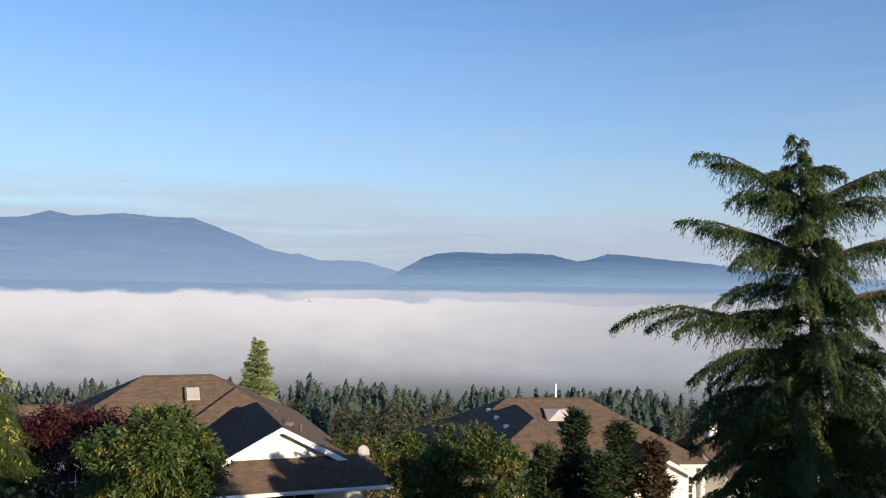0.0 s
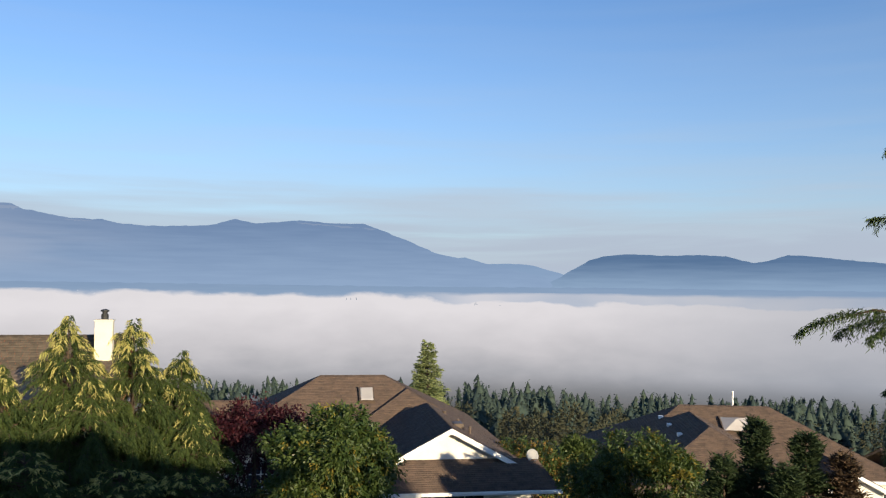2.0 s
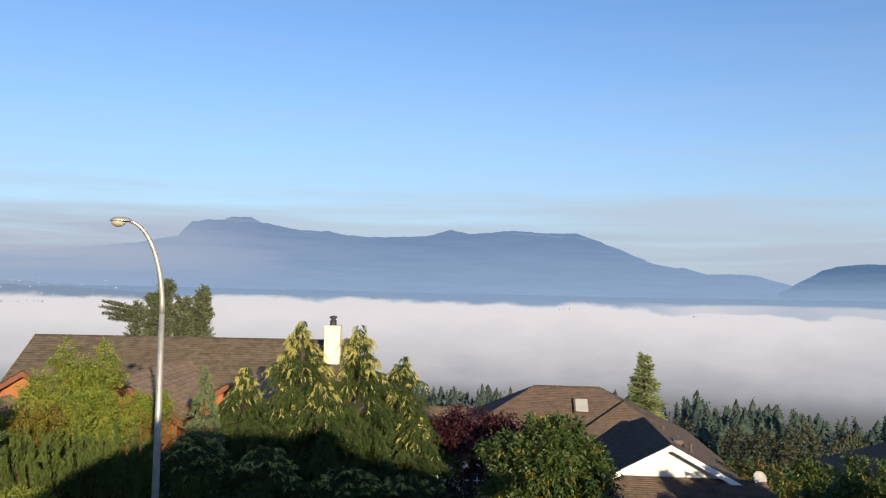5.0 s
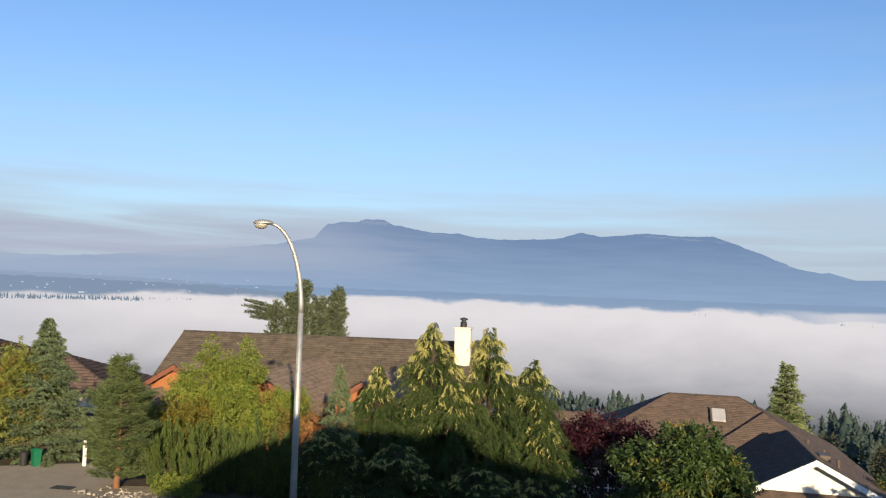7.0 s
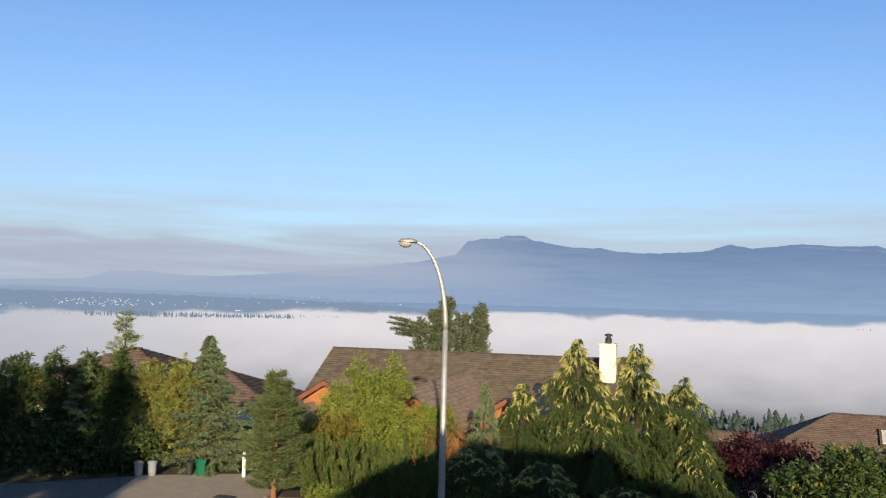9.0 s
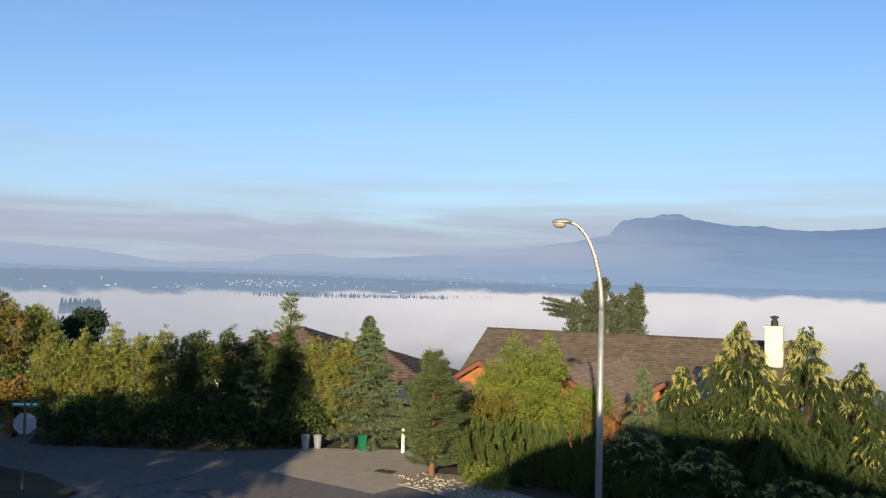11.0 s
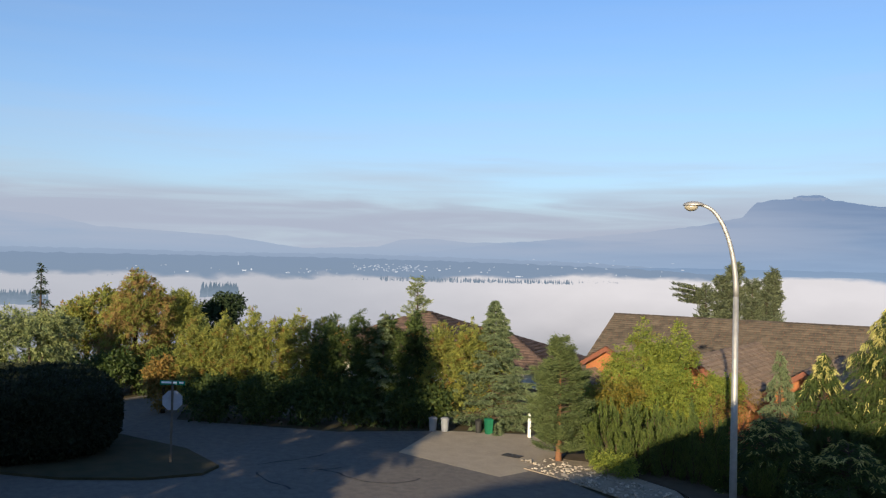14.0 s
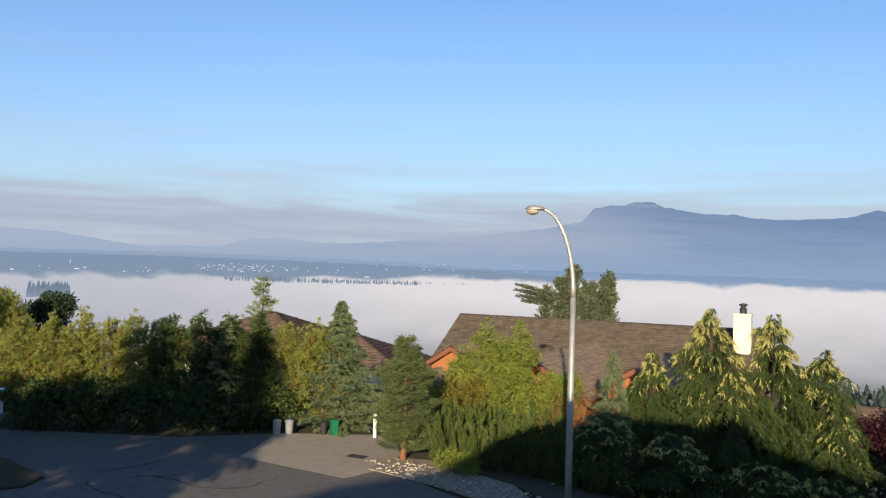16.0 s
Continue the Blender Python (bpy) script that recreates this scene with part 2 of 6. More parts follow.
def lathe(bm, profile, sides=20, m=None):
    """Turned shape: profile of (radius, z)."""
    rings = [[bm.verts.new((m or Matrix()) @ Vector((r * math.cos(2 * math.pi * j / sides), r * math.sin(2 * math.pi * j / sides), z))) for j in range(sides)] for r, z in profile]
    for a, b in zip(rings, rings[1:]):
        for j in range(sides):
            bm.faces.new((a[j], a[(j + 1) % sides], b[(j + 1) % sides], b[j]))
    bm.faces.new(rings[0][::-1]); bm.faces.new(rings[-1])
    return bm


# ---- the lie of the land ----
def ground_z(x, y):
    x, y = np.asarray(x, float), np.asarray(y, float)
    y0 = 14.0 - 0.33 * np.clip(x, -60, 0)
    soft = lambda s: np.where(s > 8, s, np.log1p(np.exp(np.clip(s, -30, 8) / 1.2)) * 1.2)
    sp = np.hypot(soft(y - y0), soft(-52.0 - x))
    z = -0.2 * np.minimum(sp, 40) - 0.15 * np.clip(sp - 40, 0, 330)
    # beyond the woods the valley drops away under the fog
    return np.maximum(z, -58.0) - 64.0 * np.clip((np.hypot(x, y) - 700) / 900, 0, 1)


def gz(x, y):
    return float(ground_z(x, y))


def build_ground():
    radii = np.concatenate([np.linspace(0, 70, 90), np.geomspace(72, 4900, 60)])
    angles = np.linspace(0, 2 * math.pi, 181)[:-1]
    r, a = np.meshgrid(radii, angles, indexing="ij")
    x, y = r * np.sin(a), r * np.cos(a)
    z = ground_z(x, y) - 0.03
    verts = np.stack([x, y, z], -1).reshape(-1, 3)
    n = len(angles)
    i, j = np.meshgrid(np.arange(len(radii) - 1), np.arange(n), indexing="ij")
    faces = np.stack([i * n + j, i * n + (j + 1) % n, (i + 1) * n + (j + 1) % n, (i + 1) * n + j], -1).reshape(-1, 4)[:, ::-1]
    ob = mesh_part("ground", verts, faces, M_GRASS)
    tagged(ob, "dry grass and soil falling away towards the valley", "ground", kind="structure")


build_ground()


# ---- road, apron and verge ----
def sheet(name, outline, mat, lift, label, category, thick=0.06, kind="structure"):
    """A slab laid on the land along an outline, with real edges."""
    bm = bmesh.new()
    f = bm.faces.new([bm.verts.new((x, y, 0)) for x, y in outline])
    if f.normal.z < 0 or f.calc_area() and (f.normal_update() or f.normal.z < 0):
        f.normal_flip()
    bmesh.ops.triangulate(bm, faces=bm.faces[:])
    for _ in range(5):
        long_ones = [e for e in bm.edges if e.calc_length() > 2.5]
        if long_ones:
            bmesh.ops.subdivide_edges(bm, edges=long_ones, cuts=1)
            bmesh.ops.triangulate(bm, faces=bm.faces[:])
    for v in bm.verts:
        v.co.z = gz(v.co.x, v.co.y) + lift
    ext = bmesh.ops.extrude_face_region(bm, geom=bm.faces[:])
    for g in ext["geom"]:
        if isinstance(g, bmesh.types.BMVert):
            g.co.z += thick
    bmesh.ops.recalc_face_normals(bm, faces=bm.faces[:])
    return tagged(part(name, bm, mat), label, category, kind=kind)


sheet("road",
      [(-70, -7), (-30, -7), (-6, -7), (-6, 9), (-12, 14), (-18, 16.2), (-20.5, 16.2), (-22.8, 16.4), (-24.0, 18.0), (-25.6, 19.4), (-28.2, 19.6), (-30.2, 16.6), (-31.6, 12.6), (-34.0, 10.0), (-36.5, 7.4), (-40, 8.6), (-44, 8.2), (-42, 5.2), (-52, 3.2), (-70, 1)],
      M_ROAD, -0.04, "worn grey asphalt road with shadow streaks", "road")
sheet("concrete_apron", [(-23.0, 14.6), (-27.4, 13.2), (-30.4, 16.2), (-28.2, 19.3), (-25.8, 19.1), (-24.5, 17.7), (-23.4, 16.4)], M_DRIVE, 0.02, "concrete driveway apron beside the road, sunlight painted into it", "driveway", thick=0.003)
sheet("corner_verge", [(-26.8, 6.3), (-27.6, 7.0), (-30.5, 6.6), (-34.5, 4.6), (-38, 2.6), (-38, -1), (-31, -1), (-27.9, 2.4), (-26.9, 4.6)], M_GRASS, 0.0, "dry grass verge on the street corner", "grass verge", thick=0.1)


sheet("planting_bed", [(-24.3, 17.9), (-25.8, 19.5), (-26.5, 22.0), (-24, 24.0), (-18, 24.0), (-15.5, 20), (-17.2, 17.9), (-19.5, 18.7), (-23.2, 18.5)], M_SOIL, -0.02, "bark-covered planting bed under the shrubs", "planting bed")


def build_cracks():
    """Tar-sealed cracks in the asphalt, each a low ribbon."""
    random.seed(5)
    for x0, y0, ang, length in ((-24.2, 8.2, 160, 2.6), (-26.2, 9.6, 60, 1.4), (-26.4, 9.2, 75, 1.0), (-26.2, 9.7, 35, 4.6), (-27.5, 8.2, 120, 3.0)):
        bm = bmesh.new()
        x, y, a = x0, y0, radians(ang)
        left = []
        for k in range(int(length / 0.2)):
            w = random.uniform(0.015, 0.05)
            nx, ny = -math.sin(a) * w, math.cos(a) * w
            left.append((bm.verts.new((x + nx, y + ny, 0.027)), bm.verts.new((x - nx, y - ny, 0.027))))
            a += random.uniform(-0.35, 0.35)
            x, y = x + 0.2 * math.cos(a), y + 0.2 * math.sin(a)
        for p, q in zip(left, left[1:]):
            bm.faces.new((p[0], p[1], q[1], q[0]))
        ob = part("road_crack", bm, M_CRACK, bpy.data.objects["road"])


build_cracks()


# ---- foliage ----
def rng_dirs(rng, n):
    v = rng.normal(size=(n, 3))
    return v / np.linalg.norm(v, axis=1)[:, None]


def unit(v):
    return v / np.maximum(np.linalg.norm(v, axis=1)[:, None], 1e-6)


def leaf_mesh(name, pos, way, length, width, mat, parent, rng, label=""):
    """One folded leaf (two facets) at each place, along its way."""
    n = len(pos)
    way = unit(way)
    side = unit(np.cross(way, rng_dirs(rng, n)))
    nor = np.cross(way, side)
    ln = (length * rng.uniform(0.65, 1.3, n))[:, None]
    wd = (width * rng.uniform(0.7, 1.25, n))[:, None]
    if width < 0.36 * length:
        # a narrow needle or shoot: one slim blade
        v = np.stack([pos - side * wd * 0.5, pos + side * wd * 0.5, pos + way * ln], 1)
        return mesh_part(name, v.reshape(-1, 3), np.arange(3 * n, dtype=np.int32).reshape(n, 3), mat, parent, label)
    v = np.stack([pos, pos + way * ln * 0.5 + side * wd * 0.5 + nor * wd * 0.15, pos + way * ln, pos + way * ln * 0.45 - side * wd * 0.5 + nor * wd * 0.15], 1)
    faces = np.arange(4 * n, dtype=np.int32).reshape(n, 4)
    return mesh_part(name, v.reshape(-1, 3), faces, mat, parent, label)


def lobes_points(rng, lobes, clumps, per, spread, inner=0.6):
    """Leaf places in clumps over the skin of several uneven lobes: place and outward way."""
    vols = np.array([l[3] * l[4] * l[5] for l in lobes]) ** (2 / 3)
    which = rng.choice(len(lobes), clumps, p=vols / vols.sum())
    L = np.array(lobes)[which]
    d = rng_dirs(rng, clumps)
    bumpy = 1 + 0.16 * np.sin(3.1 * d[:, 0] * 2 + which) * np.cos(4.3 * d[:, 2] + 2 * d[:, 1] + which) + 0.08 * rng.normal(size=clumps)
    rad = (inner + (1 - inner) * rng.random(clumps) ** 0.4) * bumpy
    c = L[:, :3] + d * L[:, 3:6] * rad[:, None]
    out = unit(d / L[:, 3:6])
    pos = np.repeat(c, per, 0) + rng.normal(size=(clumps * per, 3)) * spread
    return pos, np.repeat(out, per, 0)


def bush(name, x, y, lobes, mat, label, category, seed, clumps=420, per=14, spread=0.16, length=0.16, width=0.09, hang=0.3, up=0.0, inner=0.62, second=None, trunk=True, group="", z=None, bark=None, fray=0.35, lumps=46, tall_lumps=1.3):
    rng = np.random.default_rng(seed)
    z = gz(x, y) if z is None else z
    t = thing(name, x, y, z - 0.02, label, category, group)
    top = max(l[2] + l[5] for l in lobes)
    if trunk:
        bm = bmesh.new()
        tube(bm, [(0, 0, 0), (0.05, 0.02, top * 0.35), (0.02, -0.05, top * 0.7)], [0.05 + top * 0.022, 0.04 + top * 0.016, 0.02], 8)
        for k, l in enumerate(lobes[:7]):
            tube(bm, [(0.04, 0, top * 0.22), (l[0] * 0.5, l[1] * 0.5, l[2] * 0.7), (l[0], l[1], l[2] + l[5] * 0.4)], [0.05, 0.035, 0.012], 6)
        part("trunk", bm, bark or M_BARK, t, smooth=True)
    # smaller lumps over the main lobes, so that the skin breaks into lit tufts and dark gaps
    tufts = []
    for k in range(lumps):
        l = lobes[rng.integers(len(lobes))]
        d = rng_dirs(rng, 1)[0]
        if d[2] < -0.3:
            d[2] *= -1
        f = rng.uniform(0.22, 0.4)
        tufts.append((l[0] + d[0] * l[3] * 0.86, l[1] + d[1] * l[4] * 0.86, l[2] + d[2] * l[5] * 0.86, max(0.14, l[3] * f), max(0.14, l[4] * f), max(0.16, min(l[5] * f, l[3] * f * tall_lumps))))
    core = [(l[0], l[1], l[2], l[3] * 0.8, l[4] * 0.8, l[5] * 0.85) for l in lobes]
    n1 = int(clumps * 0.3)
    pa, oa = lobes_points(rng, core, n1, per, spread, inner)
    pb, ob_ = lobes_points(rng, tufts, int(clumps * 1.05), per, spread * 0.6, 0.55)
    pos, out = np.concatenate([pa, pb]), np.concatenate([oa, ob_])
    pos[:, 2] = np.maximum(pos[:, 2], 0.08)
    way = out + rng_dirs(rng, len(pos)) * (0.4 + fray) + np.array([0, 0, up - hang])
    if second:
        mat2, share = second
        hot = rng.random(len(pos) // per) < share
        hot = np.repeat(hot, per)
        leaf_mesh("crown", pos[~hot], way[~hot], length, width, mat, t, rng)
        leaf_mesh("outer_crown", pos[hot], way[hot], length, width, mat2, t, rng)
    else:
        leaf_mesh("crown", pos, way, length, width, mat, t, rng)
    return t


def conifer(name, x, y, height, spread_fn, mat, label, category, seed, whorl=0.32, per_whorl=6, droop=0.35, rise=0.15, twig=0.45, twig_hang=0.4, leaf=(0.12, 0.035), leaves=7, base=0.08,
            tips=None, tip_from=0.75, trunk_r=0.0, group="", z=None, bark=None, step=0.16, uneven=0.25, lean=(0, 0), jitter=0.06, low_cut=0.0, extra=(), bend_pow=2.4, gold_top=1.0, upper=1.0, shaggy=0.0,
            reach=(0.75, 0.65), fan=0.55, loose=0.3, blend=0.12, tip_len=0.0):
    """Trunk, limbs that arc outwards, twigs on both sides of each limb, needles along each twig."""
    rng = np.random.default_rng(seed)
    z = gz(x, y) if z is None else z
    t = thing(name, x, y, z - 0.02, label, category, group)
    r0 = trunk_r or 0.02 * height
    bm = bmesh.new()
    ax = lambda h: np.array([lean[0] * h / height, lean[1] * h / height, h])
    tube(bm, [ax(0), ax(height * 0.35), ax(height * 0.7), ax(height * 0.98)], [r0 * 1.15, r0 * 0.8, r0 * 0.42, 0.012], 9)
    part("trunk", bm, bark or M_BARK, t, smooth=True)
    limb = bmesh.new()
    P, W, T = [], [], []
    def one_limb(hh, a, L, rs, dr, q):
        s = np.arange(min(0.25, 0.3 * L), L, step) / L
        if not len(s):
            s = np.array([0.5])
        outv = np.array([math.cos(a), math.sin(a), 0])
        sidev = np.array([-math.sin(a), math.cos(a), 0])
        bend = lambda t: L * (rs * t - dr * t ** bend_pow)
        c = ax(hh) + s[:, None] * L * outv + np.outer(bend(s), [0, 0, 1])
        if L > 0.5:
            tube(limb, [ax(hh) + t * L * outv + [0, 0, bend(t)] for t in (0, 0.33, 0.66, 0.95)], [0.012 + 0.014 * L, 0.01 + 0.01 * L, 0.008 + 0.005 * L, 0.006], 4, cap=False)
        tl = twig * np.maximum(tip_len, np.minimum(1, (1.15 - s) * 1.6)) * min(1.0, 0.35 + L / 1.5)
        for sg in (-1, 1):
            tw = sidev * sg * reach[0] + outv * reach[1]
            wob = rng.uniform(0.5, 1.25, len(s)) * tl
            if shaggy:
                # mostly short shoots close to the limb, now and then a long hanging one
                wob = (0.22 + 1.1 * rng.random(len(s)) ** shaggy) * tl
            u = (np.arange(leaves) + 0.5) / leaves
            pp = c[:, None, :] + wob[:, None, None] * u[None, :, None] * tw - (wob[:, None] * twig_hang * u[None, :] ** 1.6)[:, :, None] * np.array([0, 0, 1.0])
            pp = pp.reshape(-1, 3) + rng.normal(size=(len(s) * leaves, 3)) * jitter
            P.append(pp)
            # needles stand out like a feather to both sides of the hanging shoot
            tang = tw[None, :] - (1.6 * twig_hang * u ** 0.6)[:, None] * np.array([0, 0, 1.0])
            lat = unit(np.cross(tang, [0.05, 0.03, 1.0])) * (np.where(np.arange(leaves) % 2, 1, -1) * fan)[:, None]
            W.append(np.tile(unit(tang) + lat, (len(s), 1)) + rng_dirs(rng, len(pp)) * loose)
            T.append(np.repeat(s, leaves) + np.tile(u - 0.5, len(s)) * 0.35 + max(0.0, q - 0.5) * gold_top)

    for hh, deg, L, rs, dr in extra:
        # each main limb forks into a flat spray of three
        for turn, share in ((0, 1.0), (-9, 0.82), (8, 0.72)):
            one_limb(hh, radians(deg + turn), L * share, rs, dr, hh / height)
    h = height * base
    while h < height * 0.99:
        q = h / height
        for k in range(per_whorl if q < 0.5 else max(3, round(per_whorl * upper))):
            L = spread_fn(q) * rng.uniform(1 - uneven, 1 + uneven * 0.6)
            if L < 0.05:
                continue
            one_limb(h + rng.uniform(-0.5, 0.5) * whorl, rng.uniform(0, 2 * math.pi), L, rise * rng.uniform(0.6, 1.4), droop * rng.uniform(0.7, 1.3), q)
        h += whorl * rng.uniform(0.8, 1.2) * (1.0 if q < 0.7 else 0.75)
    part("branchwork", limb, M_BARK, t)
    P, W, T = np.concatenate(P), np.concatenate(W), np.concatenate(T)
    keep = P[:, 2] > low_cut + 0.05
    P, W, T = P[keep], W[keep], T[keep]
    if tips:
        hot = T + rng.normal(size=len(T)) * blend > tip_from
        leaf_mesh("crown", P[~hot], W[~hot], leaf[0], leaf[1], mat, t, rng)
        leaf_mesh("outer_crown", P[hot], W[hot], leaf[0], leaf[1], tips, t, rng, "sunlit golden shoot tips")
    else:
        leaf_mesh("crown", P, W, leaf[0], leaf[1], mat, t, rng)
    return t


def plume_shrub(name, x, y, height, wide, mat, label, seed, plumes=16, per=420, thick=0.15, leaf=(0.11, 0.03), tilt=0.32, group=""):
    """Many upright pointed plumes from one root, each a spindle of short shoots."""
    rng = np.random.default_rng(seed)
    t = thing(name, x, y, gz(x, y) - 0.02, label, "shrub", group)
    bm = bmesh.new()
    P, W = [], []
    for k in range(plumes):
        a, r = rng.uniform(0, 2 * math.pi), wide * math.sqrt(rng.random())
        foot = np.array([r * math.cos(a), r * math.sin(a), 0.0])
        way = np.array([math.cos(a) * tilt * r / wide, math.sin(a) * tilt * r / wide, 1.0]) + rng.normal(size=3) * 0.05
        h = height * rng.uniform(0.68, 1.0) * (1 - 0.25 * r / wide)
        tube(bm, [foot * 0.3, foot * 0.6 + way * h * 0.4, foot + way * h * 0.9], [0.025, 0.016, 0.006], 5, cap=False)
        q = rng.random(per) ** 0.85
        rad = thick * np.minimum(1.0, 4.0 * q + 0.3) * (1 - q) ** 0.55 * rng.uniform(0.55, 1.1, per)
        b = rng.random(per) * 2 * math.pi
        out = np.stack([np.cos(b), np.sin(b), np.zeros(per)], 1)
        P.append(foot + q[:, None] * h * way + out * rad[:, None])
        W.append(out * 0.45 + way + rng_dirs(rng, per) * 0.35)
    part("branchwork", bm, M_BARK, t)["kind"] = "stuff"
    P, W = np.concatenate(P), np.concatenate(W)
    P[:, 2] = np.maximum(P[:, 2], 0.05)
    leaf_mesh("crown", P, W, leaf[0], leaf[1], mat, t, rng)
    return t


# ---- roofs and houses ----
def tabs_on(name, corners, mat, parent, tab=0.27, course=0.16, seed=0, thick=0.014):
    """Shingle courses over one flat roof slope: corners in order, the first two along the eave."""
    rng = np.random.default_rng(seed)
    c = [np.array(p, float) for p in corners]
    u = unit((c[1] - c[0])[None])[0]
    nor = np.zeros(3)
    for i in range(len(c)):
        nor += np.cross(c[i] - c[0], c[(i + 1) % len(c)] - c[0])
    nor /= np.linalg.norm(nor)
    if nor[2] < 0:
        nor = -nor
    v = np.cross(nor, u)
    back = v[2] < 0
    if back:
        v = -v
    uv = [(float((p - c[0]) @ u), float((p - c[0]) @ v)) for p in c]
    vmax = max(q[1] for q in uv)
    V, F = [], []
    row = 0
    while row * course < vmax - 0.02:
        y0, y1 = row * course, min(row * course + course, vmax)
        ym = (y0 + y1) / 2
        xs = []
        for (xa, ya), (xb, yb) in zip(uv, uv[1:] + uv[:1]):
            if (ya - ym) * (yb - ym) < 0:
                xs.append(xa + (xb - xa) * (ym - ya) / (yb - ya))
        if len(xs) >= 2:
            x, xe = min(xs), max(xs)
            first = True
            while x < xe - 0.02:
                w = min((tab * rng.uniform(0.2, 1.0) if first else tab * rng.uniform(0.8, 1.2)), xe - x)
                first = False
                g = 0.006
                t0 = thick * rng.uniform(1.2, 2.2)
                b = len(V)
                for uu, vv, hh in ((x + g, y0 - 0.01, t0), (x + w - g, y0 - 0.01, t0), (x + w - g, y1, 0.004), (x + g, y1, 0.004), (x + g, y0 - 0.01, 0.0), (x + w - g, y0 - 0.01, 0.0)):
                    V.append(c[0] + u * uu + v * vv + nor * (hh + 0.012))
                F += [(b, b + 1, b + 2, b + 3), (b + 4, b + 5, b + 1, b)]
                x += w
        row += 1
    if back:
        F = [f[::-1] for f in F]
    ob = mesh_part(name, V, F, mat, parent)
    ob["kind"] = "stuff"
    return ob


def slab(bm, corners, thick=0.14):
    """A roof deck of some thickness under the given slope."""
    top = [bm.verts.new(p) for p in corners]
    low = [bm.verts.new((p[0], p[1], p[2] - thick)) for p in corners]
    n = len(corners)
    bm.faces.new(top); bm.faces.new(low[::-1])
    for i in range(n):
        bm.faces.new((top[i], low[i], low[(i + 1) % n], top[(i + 1) % n]))
    return bm


def wing(house, s0, s1, d0, d1, z0, pitch, axis, ends, mat, seed, caps=True, fascia=None, skip=(), course=0.16, thick=0.014, tab=0.27):
    """A roof over the rectangle s0..s1, d0..d1 with eaves at z0. axis 's' or 'd': the way of its ridge. ends: 'hip' or 'gable' at its low and high end."""
    if axis == "d":
        flip = lambda p: (p[1], p[0], p[2])
        a0, a1, b0, b1 = d0, d1, s0, s1
    else:
        flip = lambda p: p
        a0, a1, b0, b1 = s0, s1, d0, d1
    half = (b1 - b0) / 2
    zr, mid = z0 + half * pitch, (b0 + b1) / 2
    r0 = a0 + (half if ends[0] == "hip" else 0)
    r1 = a1 - (half if ends[1] == "hip" else 0)
    R0, R1 = (r0, mid, zr), (r1, mid, zr)
    A, B, C, D = (a0, b0, z0), (a1, b0, z0), (a1, b1, z0), (a0, b1, z0)
    slopes = [(A, B, R1, R0), (C, D, R0, R1)]
    if ends[0] == "hip":
        slopes.append((D, A, R0))
    if ends[1] == "hip":
        slopes.append((B, C, R1))
    for i, s in enumerate(slopes):
        s = [flip(p) for p in s]
        deck = slab(bmesh.new(), s)
        bmesh.ops.recalc_face_normals(deck, faces=deck.faces[:])
        d = part("roof", deck, M_BRONZE if fascia is None else fascia, house)
        if i not in skip:
            tabs_on("shingle_field", s, mat, d, seed=seed + i, course=course, thick=thick, tab=tab)
    if caps:
        bm = bmesh.new()
        lines = [(R0, R1)] + ([(A, R0), (D, R0)] if ends[0] == "hip" else []) + ([(B, R1), (C, R1)] if ends[1] == "hip" else [])
        for p, q in lines:
            p, q = Vector(flip(p)), Vector(flip(q))
            n = max(2, int((q - p).length / 0.28))
            way = (q - p).normalized()
            side = way.cross(Vector((0, 0, 1))).normalized()
            for k in range(n):
                x0, x1 = p + way * ((q - p).length * k / n), p + way * ((q - p).length * (k + 1.12) / n)
                lift0, lift1 = Vector((0, 0, 0.045)), Vector((0, 0, 0.032))
                drop = Vector((0, 0, -0.075))
                vs = [bm.verts.new(w) for w in (x0 + side * 0.15 + drop + lift0, x0 + lift0, x0 - side * 0.15 + drop + lift0, x1 - side * 0.15 + drop + lift1, x1 + lift1, x1 + side * 0.15 + drop + lift1)]
                bm.faces.new((vs[0], vs[1], vs[4], vs[5])); bm.faces.new((vs[1], vs[2], vs[3], vs[4]))
        part("ridge_cap", bm, mat, house)
    return R0, R1


def walls(house, s0, s1, d0, d1, low, top, mat, name="wall"):
    t = 0.18
    for a in ((s0, s1, d0, d0 + t), (s0, s1, d1 - t, d1), (s0, s0 + t, d0 + t, d1 - t), (s1 - t, s1, d0 + t, d1 - t)):
        part(name, boxed(*a, low, top), mat, house)


def gable_wall(house, s0, s1, d, z0, pitch, mat, thick=0.16, name="gable_wall"):
    bm = bmesh.new()
    m = (s0 + s1) / 2
    tri = [(s0, z0), (s1, z0), (m, z0 + (m - s0) * pitch)]
    f = [bm.verts.new((s, d, z)) for s, z in tri]
    b = [bm.verts.new((s, d + thick, z)) for s, z in tri]
    bm.faces.new(f); bm.faces.new(b[::-1])
    for i in range(3):
        bm.faces.new((f[i], b[i], b[(i + 1) % 3], f[(i + 1) % 3]))
    bmesh.ops.recalc_face_normals(bm, faces=bm.faces[:])
    return part(name, bm, mat, house)


